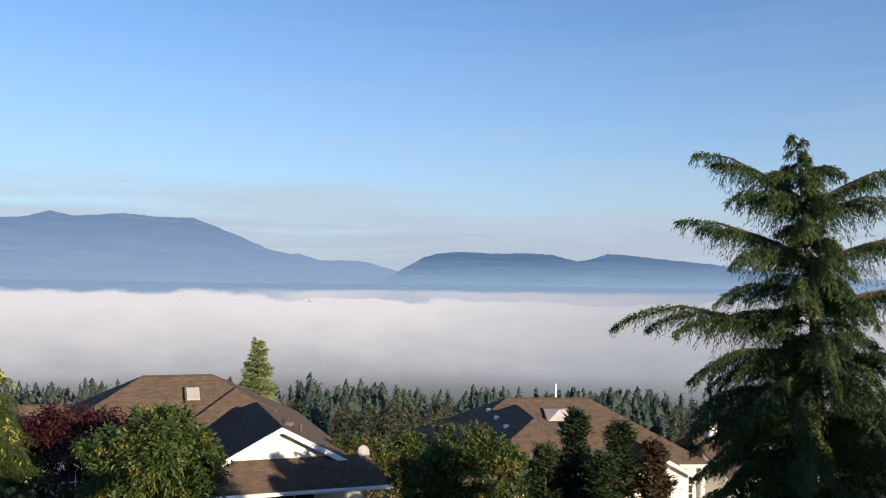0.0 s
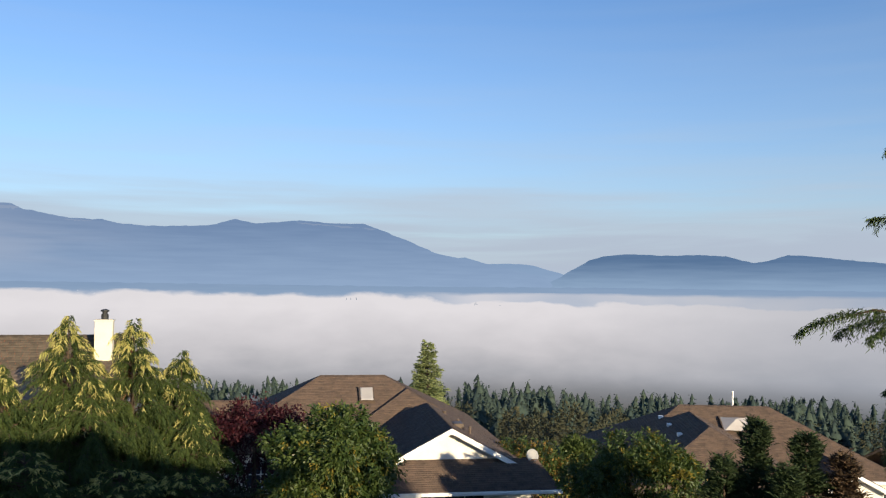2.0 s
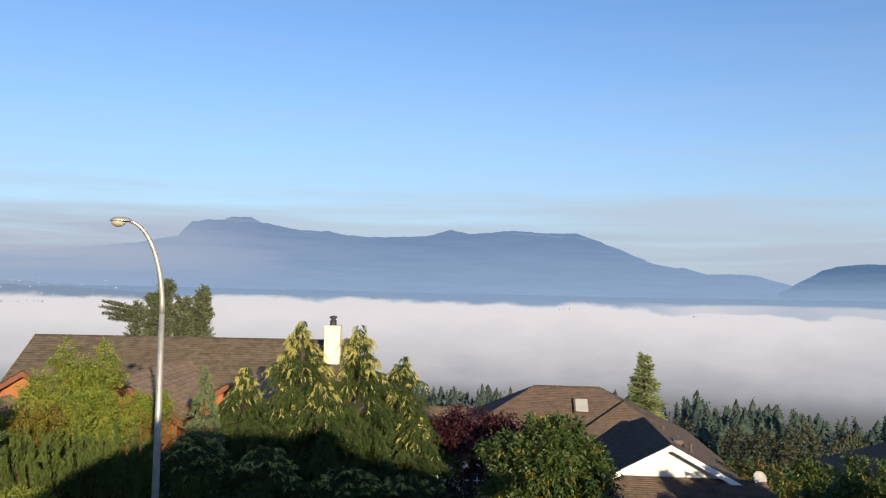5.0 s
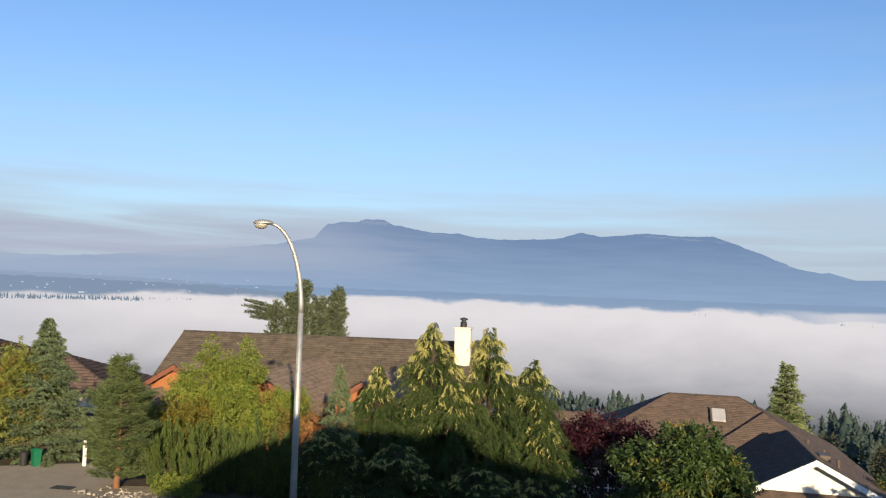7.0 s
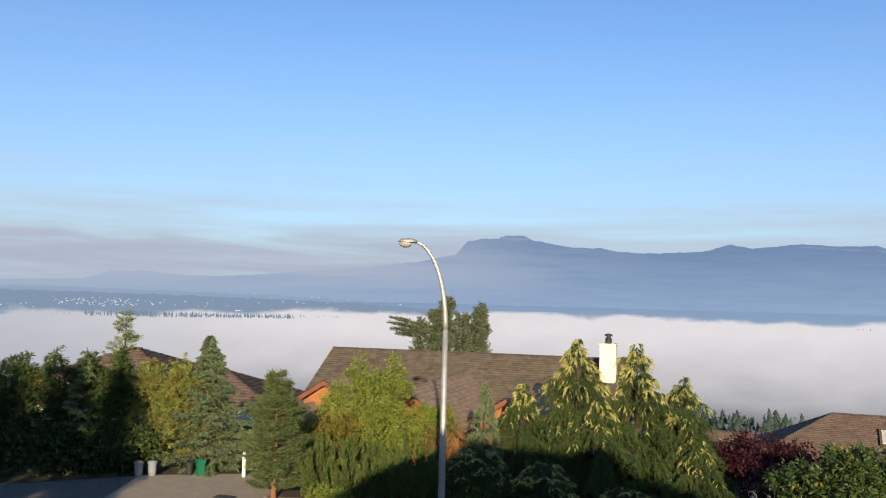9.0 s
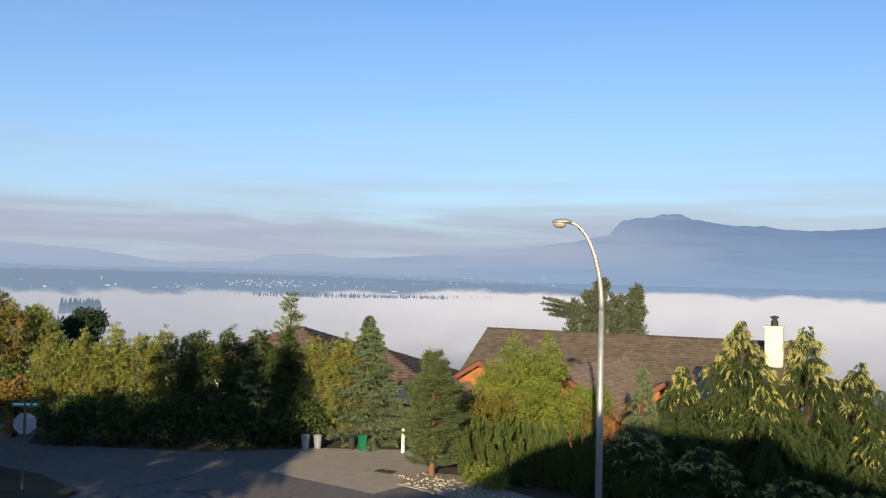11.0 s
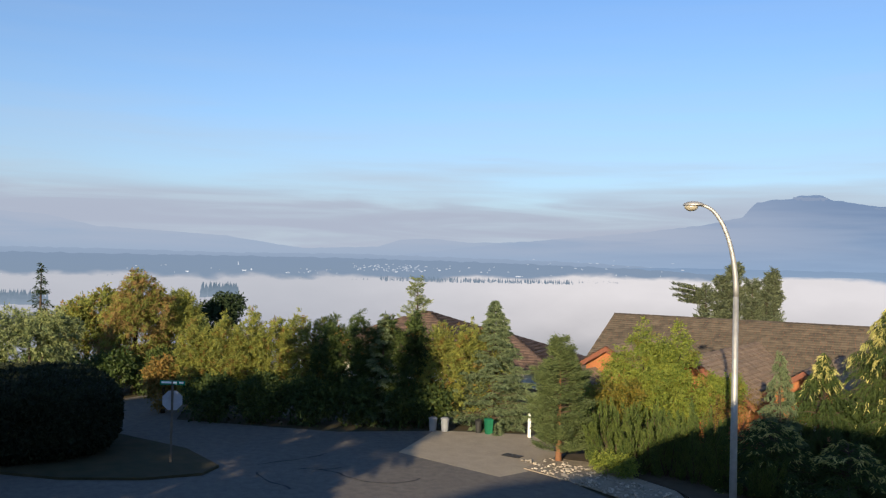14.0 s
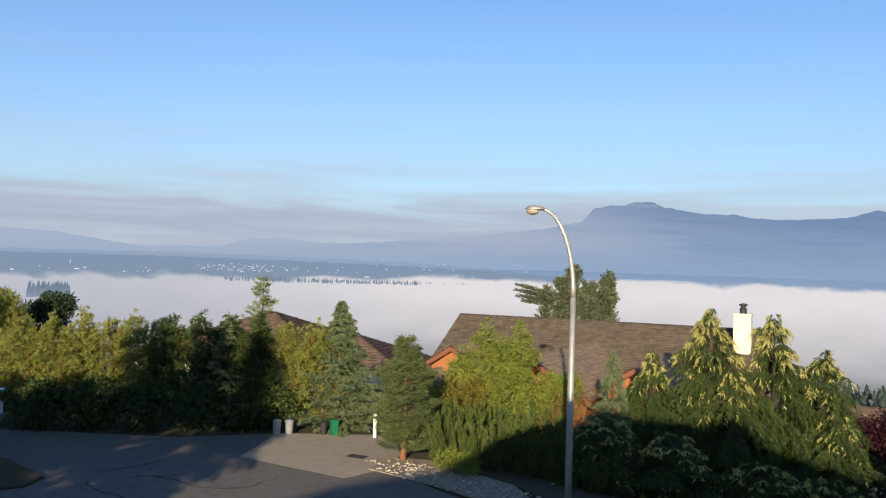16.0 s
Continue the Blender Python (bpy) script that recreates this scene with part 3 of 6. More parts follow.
def rake(house, p, q, mat, wide=0.2, thick=0.05, name="bargeboard"):
    """A board hanging under a sloping roof edge, from p to q."""
    bm = bmesh.new()
    p, q = Vector(p), Vector(q)
    way = (q - p).normalized()
    n = Vector((way.y, -way.x, 0)).normalized() * thick
    c = [p, q, q - Vector((0, 0, wide)), p - Vector((0, 0, wide))]
    f = [bm.verts.new(v + n) for v in c]
    b = [bm.verts.new(v) for v in c]
    bm.faces.new(f); bm.faces.new(b[::-1])
    for i in range(4):
        bm.faces.new((f[i], b[i], b[(i + 1) % 4], f[(i + 1) % 4]))
    bmesh.ops.recalc_face_normals(bm, faces=bm.faces[:])
    return part(name, bm, mat, house)


def skylight(house, s, d, z, pitch, wide, tall, dome=0.05, axis_turn=0.0):
    """A framed roof light lying on a slope that faces the low-d side."""
    m = pose(s, d, z, math.degrees(math.atan(pitch)), 0, axis_turn)
    bm = bmesh.new()
    w, h, k = wide / 2, tall / 2, 0.07
    for a in ((-w - k, w + k, -h - k, -h), (-w - k, w + k, h, h + k), (-w - k, -w, -h, h), (w, w + k, -h, h)):
        box(bm, *a, -0.02, 0.17, m)
    fr = part("skylight", bm, M_BRONZE, house, "bronze-framed roof skylight")
    bm = bmesh.new()
    base = [bm.verts.new(m @ Vector(p)) for p in ((-w, -h, 0.13), (w, -h, 0.13), (w, h, 0.13), (-w, h, 0.13))]
    if dome > 0.1:
        top = bm.verts.new(m @ Vector((0, 0, 0.13 + dome)))
        for i in range(4):
            bm.faces.new((base[i], base[(i + 1) % 4], top))
        bm.faces.new(base[::-1])
    else:
        top = [bm.verts.new(m @ Vector(p)) for p in ((-w * 0.9, -h * 0.9, 0.13 + dome), (w * 0.9, -h * 0.9, 0.13 + dome), (w * 0.9, h * 0.9, 0.13 + dome), (-w * 0.9, h * 0.9, 0.13 + dome))]
        bm.faces.new(top); bm.faces.new(base[::-1])
        for i in range(4):
            bm.faces.new((base[i], base[(i + 1) % 4], top[(i + 1) % 4], top[i]))
    part("pane", bm, M_SKYLIGHT, fr)
    return fr


def window(house, s, d, z, wide, tall, bars=(1, 1)):
    """A white-framed window standing proud of a wall that faces the low-d side."""
    bm = bmesh.new()
    k = 0.07
    for a in ((s - wide / 2 - k, s + wide / 2 + k, z - k, z), (s - wide / 2 - k, s + wide / 2 + k, z + tall, z + tall + k), (s - wide / 2 - k, s - wide / 2, z, z + tall), (s + wide / 2, s + wide / 2 + k, z, z + tall)):
        box(bm, a[0], a[1], d - 0.07, d + 0.03, a[2], a[3])
    for i in range(bars[0]):
        x = s - wide / 2 + wide * (i + 1) / (bars[0] + 1)
        box(bm, x - 0.025, x + 0.025, d - 0.05, d, z, z + tall)
    for i in range(bars[1]):
        y = z + tall * (i + 1) / (bars[1] + 1)
        box(bm, s - wide / 2, s + wide / 2, d - 0.045, d, y - 0.025, y + 0.025)
    fr = part("window", bm, M_TRIM, house, "white-framed window with dark glass")
    part("pane", boxed(s - wide / 2, s + wide / 2, d - 0.03, d - 0.01, z, z + tall), M_GLASS, fr)
    return fr


def vent_pipe(house, s, d, z, tall=0.35, r=0.05, mat=None):
    bm = lathe(bmesh.new(), [(r * 1.8, -0.15), (r * 1.8, 0.03), (r, 0.08), (r, tall - 0.1), (r * 1.25, tall - 0.08), (r * 1.25, tall)], 12, Matrix.Translation((s, d, z)))
    return part("vent_pipe", bm, mat or M_BRONZE, house)


def house_white_gable():
    """The near white house: local s along its ridge, d away from the street."""
    h = thing("house", -6.95, 37.7, 0, "white stucco house with brown shingle hip roof and front gable", "house", turn=20)
    low = -4.9
    P = 0.53
    walls(h, -11.0, 4.0, 7.4, 18.4, low, -1.85, M_STUCCO)
    walls(h, -3.6, 3.7, 0.3, 7.4, low, -1.75, M_STUCCO)
    wing(h, -11.5, 4.2, 7.0, 19.0, -1.8, P, "s", ("hip", "hip"), M_SHINGLE, 1)
    wing(h, -5.5, 4.19, 6.4, 18.0, -1.8, P, "d", ("hip", "hip"), M_SHINGLE, 11)
    wing(h, -4.15, 4.15, -0.25, 12.0, -1.77, P, "d", ("gable", "hip"), M_SHINGLE, 21)
    gable_wall(h, -3.75, 3.75, 0.12, -1.62, P, M_STUCCO)
    rake(h, (-4.15, -0.27, -1.77), (0, -0.27, 0.43), M_TRIM, 0.24)
    rake(h, (0, -0.27, 0.43), (4.15, -0.27, -1.77), M_TRIM, 0.24)
    # pent roof below the gable
    s = [(-4.7, -2.2, -1.86), (4.35, -2.2, -1.86), (3.9, 0.1, -0.98), (-3.9, 0.1, -0.98)]
    deck = slab(bmesh.new(), s, 0.12)
    bmesh.ops.recalc_face_normals(deck, faces=deck.faces[:])
    d = part("roof", deck, M_BRONZE, h)
    tabs_on("shingle_field", s, M_SHINGLE, d, seed=31)
    part("gutter", boxed(-4.75, 4.4, -2.34, -2.2, -2.0, -1.86, bevel=0.02), M_TRIM, h, "white eave gutter")
    part("downpipe", tube(bmesh.new(), [(3.5, -1.9, -1.95), (3.5, -0.1, -2.3), (3.5, -0.1, low)], 0.045, 8), M_TRIM, h)
    walls(h, -3.9, 3.6, -0.2, 0.3, low, -1.3, M_STUCCO)
    window(h, 0.6, -0.2, -3.3, 1.7, 0.95, (1, 0))
    window(h, -8.5, 7.4, -3.6, 1.4, 1.2, (1, 1))
    part("garage_lamp", lathe(bmesh.new(), [(0.05, 0), (0.09, 0.05), (0.1, 0.25), (0.03, 0.33)], 10, Matrix.Translation((-1.2, -0.32, -2.75))), M_DARKMETAL, h)
    skylight(h, -2.94, 11.2, -1.8 + 0.53 * 4.2, P, 0.74, 1.25)
    vent_pipe(h, 1.1, 4.4, 0.4 - 0.53 * 1.1, 0.3)
    vent_pipe(h, 1.2, 1.8, 0.4 - 0.53 * 1.2, 0.42, 0.06)
    vent_pipe(h, 0.8, 6.8, 0.4 - 0.53 * 0.8, 0.2, 0.08)
    part("roof_box", boxed(0.55, 1.0, 2.3, 3.1, -0.1, 0.22, bevel=0.02), M_BRONZE, h)
    # lower roof running off behind the red tree
    wing(h, -17.0, -9.5, 11.0, 17.5, -1.9, P, "s", ("hip", "gable"), M_SHINGLE, 41)
    part("roof_box", boxed(-13.6, -13.0, 13.2, 13.9, -0.5, 0.3, bevel=0.02), M_BRONZE, h)
    walls(h, -16.5, -11.0, 11.5, 17.0, low, -1.95, M_STUCCO)
    return h


house_white_gable()


def house_hip_brown():
    h = thing("house", 6.7, 55.8, 0, "house with brown shingle hip roof and pyramid skylight", "house", turn=6)
    P, low = 0.53, -8.4
    walls(h, -7.9, 8.0, -5.3, 5.3, low, -3.65, M_STUCCO)
    wing(h, -8.4, 8.5, -5.8, 5.8, -3.6, P, "s", ("hip", "hip"), M_SHINGLE, 51)
    wing(h, -7.6, 2.39, -13.5, 2.0, -3.18, P, "d", ("hip", "hip"), M_SHINGLE, 61)
    walls(h, -7.1, 1.9, -13.0, -5.3, low, -3.2, M_STUCCO)
    wing(h, 2.4, 6.4, -8.4, 0.0, -3.6, P, "d", ("gable", "hip"), M_SHINGLE, 71)
    gable_wall(h, 2.6, 6.2, -8.1, -3.5, P, M_STUCCO)
    walls(h, 2.6, 6.2, -8.1, -5.3, low, -3.5, M_STUCCO)
    rake(h, (2.4, -8.42, -3.6), (4.4, -8.42, -2.54), M_TRIM, 0.22)
    rake(h, (4.4, -8.42, -2.54), (6.4, -8.42, -3.6), M_TRIM, 0.22)
    part("gutter", boxed(6.4, 8.6, -5.95, -5.8, -3.78, -3.62, bevel=0.02), M_TRIM, h, "white eave gutter")
    window(h, 7.1, -5.3, -5.9, 0.9, 1.5, (1, 2))
    part("porch_post", boxed(8.0, 8.2, -5.6, -5.4, low, -3.7), M_STUCCO, h)
    skylight(h, 0.35, -1.75, -0.53 - 0.53 * 1.75, P, 1.6, 1.35, 0.4)
    vent_pipe(h, 0.7, 0.4, -0.6, 0.95, 0.06, M_TRIM)
    for s, d in ((-3.9, -1.0), (-3.9, -4.0), (-3.9, -7.2)):
        z = -3.18 + 0.53 * (s + 7.6)
        part("roof_vent", boxed(s - 0.13, s + 0.13, d - 0.16, d + 0.16, z - 0.05, z + 0.16, bevel=0.02), M_TRIM, h)
    h2 = thing("house", 20.5, 60.5, 0, "far house with dark shingle roof behind the cedar", "house", turn=25)
    wing(h2, -4.5, 6, -4, 4, -5.2, 0.5, "s", ("gable", "hip"), M_SHINGLE, 81)
    walls(h2, -4.2, 5.6, -3.6, 3.6, -9.6, -5.2, M_STUCCO)
    part("chimney", boxed(-3.2, -2.6, -0.9, -0.2, -5.0, -2.4, bevel=0.02), M_STUCCO, h2)
    window(h2, -1.8, -3.6, -7.6, 1.2, 1.4, (1, 0))
    skylight(h2, 1.2, -2.0, -4.2, 0.5, 0.8, 1.2)


house_hip_brown()


def house_cedar_gables():
    """The long house: s along the ridge, d away from the street."""
    h = thing("house", -38.46, 32.38, 0, "long grey-brown shingled house with orange cedar gables and white chimney", "house", turn=26)
    P, low = 0.62, -3.0
    zr = 4.02
    half = 4.9
    wing(h, -0.4, 16.5, -half, half, zr - half * P, P, "s", ("gable", "gable"), M_SHINGLE_GREY, 101, fascia=M_RUST, course=0.2, thick=0.02, tab=0.32)
    walls(h, 0.3, 16.0, -half + 0.6, half - 0.6, low, zr - half * P - 0.05, M_CEDAR)
    rake(h, (-0.42, -half, zr - half * P), (-0.42, 0, zr), M_RUST, 0.26)
    for s, d0, hw, top in ((2.7, -7.8, 1.5, 2.86), (8.05, -11.6, 2.7, 3.05), (12.1, -10.0, 1.5, 2.7), (12.3, -11.4, 1.2, 1.95), (2.0, -9.8, 1.4, 1.76)):
        wing(h, s - hw, s + hw, d0, -0.5, top - hw * P, P, "d", ("gable", "gable"), M_SHINGLE_SUNLIT, 120 + int(s * 3), fascia=M_RUST, course=0.24, thick=0.03, tab=0.35)
        gable_wall(h, s - hw + 0.3, s + hw - 0.3, d0 + 0.35, top - hw * P + 0.1, P * 0.98, M_CEDAR)
        rake(h, (s - hw, d0 - 0.02, top - hw * P), (s, d0 - 0.02, top), M_RUST, 0.24)
        rake(h, (s, d0 - 0.02, top), (s + hw, d0 - 0.02, top - hw * P), M_RUST, 0.24)
        walls(h, s - hw + 0.3, s + hw - 0.3, d0 + 0.35, -4.3, low, top - hw * P + 0.12, M_CEDAR)
        if s > 12.2:
            window(h, s, d0 + 0.35, top - hw * P - 1.5, 0.9, 1.1, (1, 1))
    # chimney with a capped flue
    part("chimney", boxed(15.02, 15.82, -1.85, -1.05, -2.6, 4.78, bevel=0.02), M_CREAM, h, "cream rendered chimney stack")
    part("chimney_cap", boxed(14.98, 15.86, -1.89, -1.01, 4.78, 4.86, bevel=0.02), M_CREAM, h)
    part("flue", lathe(bmesh.new(), [(0.17, 0), (0.17, 0.25), (0.12, 0.27), (0.12, 0.36), (0.2, 0.38), (0.2, 0.45), (0.05, 0.5)], 14, Matrix.Translation((15.42, -1.45, 4.86))), M_DARKMETAL, h, "dark metal chimney flue")
    return h


house_cedar_gables()


def house_tile_left():
    h = thing("house", -49.1, 25.6, 0, "house with red-brown tiled hip roof behind the hedge", "house", turn=38)
    wing(h, -6.9, 6.5, -6.5, 6.5, 0.98, 0.4, "s", ("hip", "hip"), M_TILE, 151, course=0.34, thick=0.05, tab=0.3)
    wing(h, 1.0, 9.8, -4.2, 4.2, 0.72, 0.4, "s", ("hip", "hip"), M_TILE, 161, course=0.34, thick=0.05, tab=0.3)
    walls(h, -6.4, 6.0, -6.0, 6.0, -4.0, 0.95, M_STUCCO)
    walls(h, 5.9, 9.4, -3.8, 3.8, -4.0, 0.7, M_STUCCO)
    vent_pipe(h, 4.2, -3.0, 1.9, 0.45, 0.07, M_TRIM)


house_tile_left()


def own_house():
    """The house whose deck the camera stands on: seen only by its shadow."""
    h = thing("house", 8.0, -8.8, 0, "house behind the viewpoint, pale walls and brown roof", "house")
    walls(h, -5.0, 5.0, -8.0, 8.6, -0.1, 7.55, M_STUCCO)
    z0, zr = 7.4, 10.1
    for x0, x1 in ((-5.5, 0), (5.5, 0)):
        s = [(x0, -8.5, z0), (x0, 9.2, z0), (x1, 9.2, zr), (x1, -8.5, zr)]
        deck = slab(bmesh.new(), s, 0.18)
        bmesh.ops.recalc_face_normals(deck, faces=deck.faces[:])
        part("roof", deck, M_SHINGLE, h)
    for y in (-8.0, 8.4):
        gable_wall(h, -5.0, 5.0, y, 7.5, 0.44, M_STUCCO)
    # the front range: a hip roof that runs askew to the rest
    R0, R1 = Vector((-1.6, 4.2, 10.75)), Vector((1.6, 5.6, 10.75))
    u = (R1 - R0).normalized()
    v = Vector((-u.y, u.x, 0))
    A, B, C, D = (p + u * a * 5.0 + v * b * 5.0 - Vector((0, 0, 2.6)) for p, a, b in ((R0, -1, -1), (R1, 1, -1), (R1, 1, 1), (R0, -1, 1)))
    for s in ((A, B, R1, R0), (C, D, R0, R1), (D, A, R0), (B, C, R1)):
        deck = slab(bmesh.new(), s, 0.18)
        bmesh.ops.recalc_face_normals(deck, faces=deck.faces[:])
        part("roof", deck, M_SHINGLE, h)
    walls(h, -5.0, 5.2, 1.0, 8.6, -0.1, 7.35, M_STUCCO)
    part("deck", boxed(-10.5, -5.25, 4.5, 11.3, 4.75, 4.95), M_WOODPOST, h)


own_house()


# ---- street furniture ----
def street_lamp():
    t = thing("street_lamp", -15.2, 16.3, gz(-15.2, 16.3), "tall galvanised street lamp with curved arm", "street lamp")
    # the arm leans out along the picture of the street
    away = Vector((-0.74, -0.68, 0))
    part("base_plate", boxed(-0.2, 0.2, -0.2, 0.2, 0, 0.04, bevel=0.01), M_STEEL, t)
    part("pole", tube(bmesh.new(), [(0, 0, 0.03), (0, 0, 3), (0, 0, 6.0)], [0.095, 0.08, 0.066], 16), M_STEEL, t, "tapered galvanised pole", smooth=True)
    arm = []
    for k in range(15):
        q = k / 14
        a = q * math.pi / 2 * 0.98
        arm.append(away * (0.86 * (1 - math.cos(a))) + Vector((0, 0, 6.0 + 2.22 * math.sin(a))))
    part("arm", tube(bmesh.new(), arm, [0.066 - 0.026 * k / 14 for k in range(15)], 12), M_STEEL, t, smooth=True)
    end = arm[-1]
    m = Matrix.Translation(end + away * 0.12) @ Matrix.Rotation(math.atan2(away.y, away.x), 4, "Z")
    bm = bmesh.new()
    bmesh.ops.create_uvsphere(bm, u_segments=20, v_segments=12, radius=1)
    for v in bm.verts:
        x, y, z = v.co
        v.co = m @ Vector((0.26 * x + 0.06, 0.16 * y, 0.10 * z if z > 0 else 0.035 * z))
    head = part("head", bm, M_STEEL, t, "oval metal lamp head", smooth=True)
    bm = bmesh.new()
    bmesh.ops.create_uvsphere(bm, u_segments=18, v_segments=10, radius=1)
    for v in bm.verts:
        x, y, z = v.co
        v.co = m @ Vector((0.17 * x + 0.12, 0.135 * y, -0.03 + (0.03 * z if z > 0 else 0.12 * z)))
    part("lens", bm, M_LENS, head, "rounded glass lens", smooth=True)


street_lamp()


def far_lamp():
    """A second lamp down the side street, half behind the trees."""
    t = thing("street_lamp", -60.2, 1.75, gz(-60.2, 1.75), "distant galvanised street lamp among the trees", "street lamp")
    z = gz(-60.2, 1.75)
    part("pole", tube(bmesh.new(), [(0, 0, 0), (0, 0, 1.2 - z)], [0.09, 0.07], 10), M_STEEL, t, smooth=True)
    arm = [Vector((0, -1.3 * (1 - math.cos(k / 10 * 1.5)), 1.2 - z + 2.4 * math.sin(k / 10 * 1.5))) for k in range(11)]
    part("arm", tube(bmesh.new(), arm, 0.05, 8), M_STEEL, t, smooth=True)
    part("head", lathe(bmesh.new(), [(0.05, -0.1), (0.16, -0.06), (0.17, 0.02), (0.08, 0.09)], 12, Matrix.Translation(arm[-1] + Vector((0, -0.2, 0)))), M_STEEL, t, smooth=True)


far_lamp()


def corner_sign():
    x, y = -28.6, 5.7
    t = thing("stop_sign", x, y, 0.06, "grey back of a stop sign under a green street name blade", "street sign", turn=70)
    part("post", boxed(-0.035, 0.035, -0.02, 0.02, -0.03, 2.62, bevel=0.006), M_WOODPOST, t)
    bm = bmesh.new()
    ring = [Vector((0.31 / math.cos(math.pi / 8) * math.cos(math.pi / 8 + k * math.pi / 4), 0, 2.0 + 0.31 / math.cos(math.pi / 8) * math.sin(math.pi / 8 + k * math.pi / 4))) for k in range(8)]
    f = [bm.verts.new(p + Vector((0, -0.012 + 0.05, 0))) for p in ring]
    b = [bm.verts.new(p + Vector((0, 0.05, 0))) for p in ring]
    bm.faces.new(f); bm.faces.new(b[::-1])
    for i in range(8):
        bm.faces.new((f[i], b[i], b[(i + 1) % 8], f[(i + 1) % 8]))
    bmesh.ops.recalc_face_normals(bm, faces=bm.faces[:])
    part("sign_plate", bm, M_SIGNBACK, t, "octagonal bare aluminium sign back")
    bl = part("name_blade", boxed(-0.41, 0.41, -0.012, 0.012, 2.5, 2.64, pose(0, 0, 0, 0, 0, -12), bevel=0.004), M_GREENSIGN, t, "green street name blade with pale bars")
    bm = bmesh.new()
    for x0, x1 in ((-0.36, 0.14), (0.22, 0.36)):
        box(bm, x0, x1, -0.016, -0.0121, 2.55, 2.61, pose(0, 0, 0, 0, 0, -12))
    part("lettering_bar", bm, M_TRIM, bl)


corner_sign()


def garbage_can(x, y, mat, label, tall=0.54, r=0.165, square=False):
    t = thing("garbage_can", x, y, gz(x, y) + 0.0, label, "bin", "bins at the kerb")
    n = 4 if square else 20
    rot = Matrix.Rotation(0.6, 4, "Z")
    k = 1.3 if square else 1
    part("body", lathe(bmesh.new(), [(r * 0.8 * k, 0), (r * k, tall * 0.9), (r * 1.06 * k, tall * 0.9), (r * 1.06 * k, tall * 0.94)], n, rot), mat, t)
    part("lid", lathe(bmesh.new(), [(r * 1.1 * k, tall * 0.94), (r * 1.12 * k, tall * 0.97), (r * 0.7 * k, tall * 1.05), (r * 0.15 * k, tall * 1.08)], n, rot), mat, t)
    part("handle", tube(bmesh.new(), [(-0.08, 0, tall * 1.06), (-0.06, 0, tall * 1.13), (0.06, 0, tall * 1.13), (0.08, 0, tall * 1.06)], 0.012, 6), M_DARKMETAL, t)


garbage_can(-30.35, 16.1, M_CAN, "grey metal garbage can with lid by the hedge")
garbage_can(-30.1, 16.5, M_CAN, "grey metal garbage can with lid by the hedge")
garbage_can(-29.35, 17.6, M_BLACKBIN, "dark upright bin beside the green bin", 0.5, 0.14)
garbage_can(-29.0, 17.85, M_GREENBIN, "green plastic wheeled bin by the spruce", 0.6, 0.15, True)
for x, y, lbl in ((-27.8, 18.95, "white painted marker post at the driveway"),):
    t = thing("marker_post", x, y, gz(x, y), lbl, "post")
    part("shaft", boxed(-0.05, 0.05, -0.05, 0.05, -0.03, 0.86, bevel=0.01), M_TRIM, t)
    part("cap", lathe(bmesh.new(), [(0.07, 0.86), (0.07, 0.9), (0.02, 0.95)], 4, Matrix.Rotation(0.785, 4, "Z")), M_TRIM, t)


def drain_grate():
    t = thing("drain_grate", -25.3, 16.55, 0.036, "dark iron drain grate in the apron", "drain", turn=25)
    bm = bmesh.new()
    for k in range(9):
        box(bm, -0.3, 0.3, -0.15 + k * 0.035, -0.132 + k * 0.035, 0, 0.012)
    part("bars", bm, M_DARKMETAL, t)
    bm = bmesh.new()
    for a in ((-0.34, 0.34, -0.2, -0.16), (-0.34, 0.34, 0.16, 0.2), (-0.34, -0.3, -0.16, 0.16), (0.3, 0.34, -0.16, 0.16)):
        box(bm, *a, 0, 0.02)
    part("frame", bm, M_DARKMETAL, t)


drain_grate()


def stone_bed():
    """River stones round the foot of the pine."""
    random.seed(11)
    t = tagged(sheet("stone_bed", [(-23.6, 15.9), (-24.5, 17.4), (-23.6, 18.4), (-19.5, 18.6), (-17.5, 17.6), (-18.5, 16.6), (-21.0, 16.4)], M_GRAVEL, 0.0, "bed of grey river stones under the shrubs", "stone bed", 0.05))
    protos = []
    for k in range(5):
        bm = bmesh.new()
        bmesh.ops.create_icosphere(bm, subdivisions=1, radius=1)
        for v in bm.verts:
            v.co *= 1 + 0.35 * noise.noise(v.co * 1.3 + Vector((k * 7, 0, 0)))
            v.co.z *= 0.6
        me = bpy.data.meshes.new("stone")
        bm.to_mesh(me); bm.free()
        me.materials.append(M_STONE); me.shade_smooth()
        protos.append(me)
    made = 0
    while made < 290:
        x, y = random.uniform(-24.5, -18), random.uniform(15.9, 18.4)
        if y > 18.0 + (x + 21) * 0.12 or y < 16.0 + max(0, (x + 22.5)) * 0.12 or (x < -23.4 and y < 16.4):
            continue
        s = random.uniform(0.03, 0.065) * (1.8 if random.random() < 0.06 else 1)
        ob = new("stone", random.choice(protos))
        ob.parent = t
        ob.matrix_basis = pose(x, y, gz(x, y) + 0.05 + s * 0.35, random.uniform(-20, 20), random.uniform(-20, 20), random.uniform(0, 360)) @ Matrix.Diagonal((s * random.uniform(0.8, 1.4), s, s * random.uniform(0.7, 1.1), 1))
        made += 1


stone_bed()


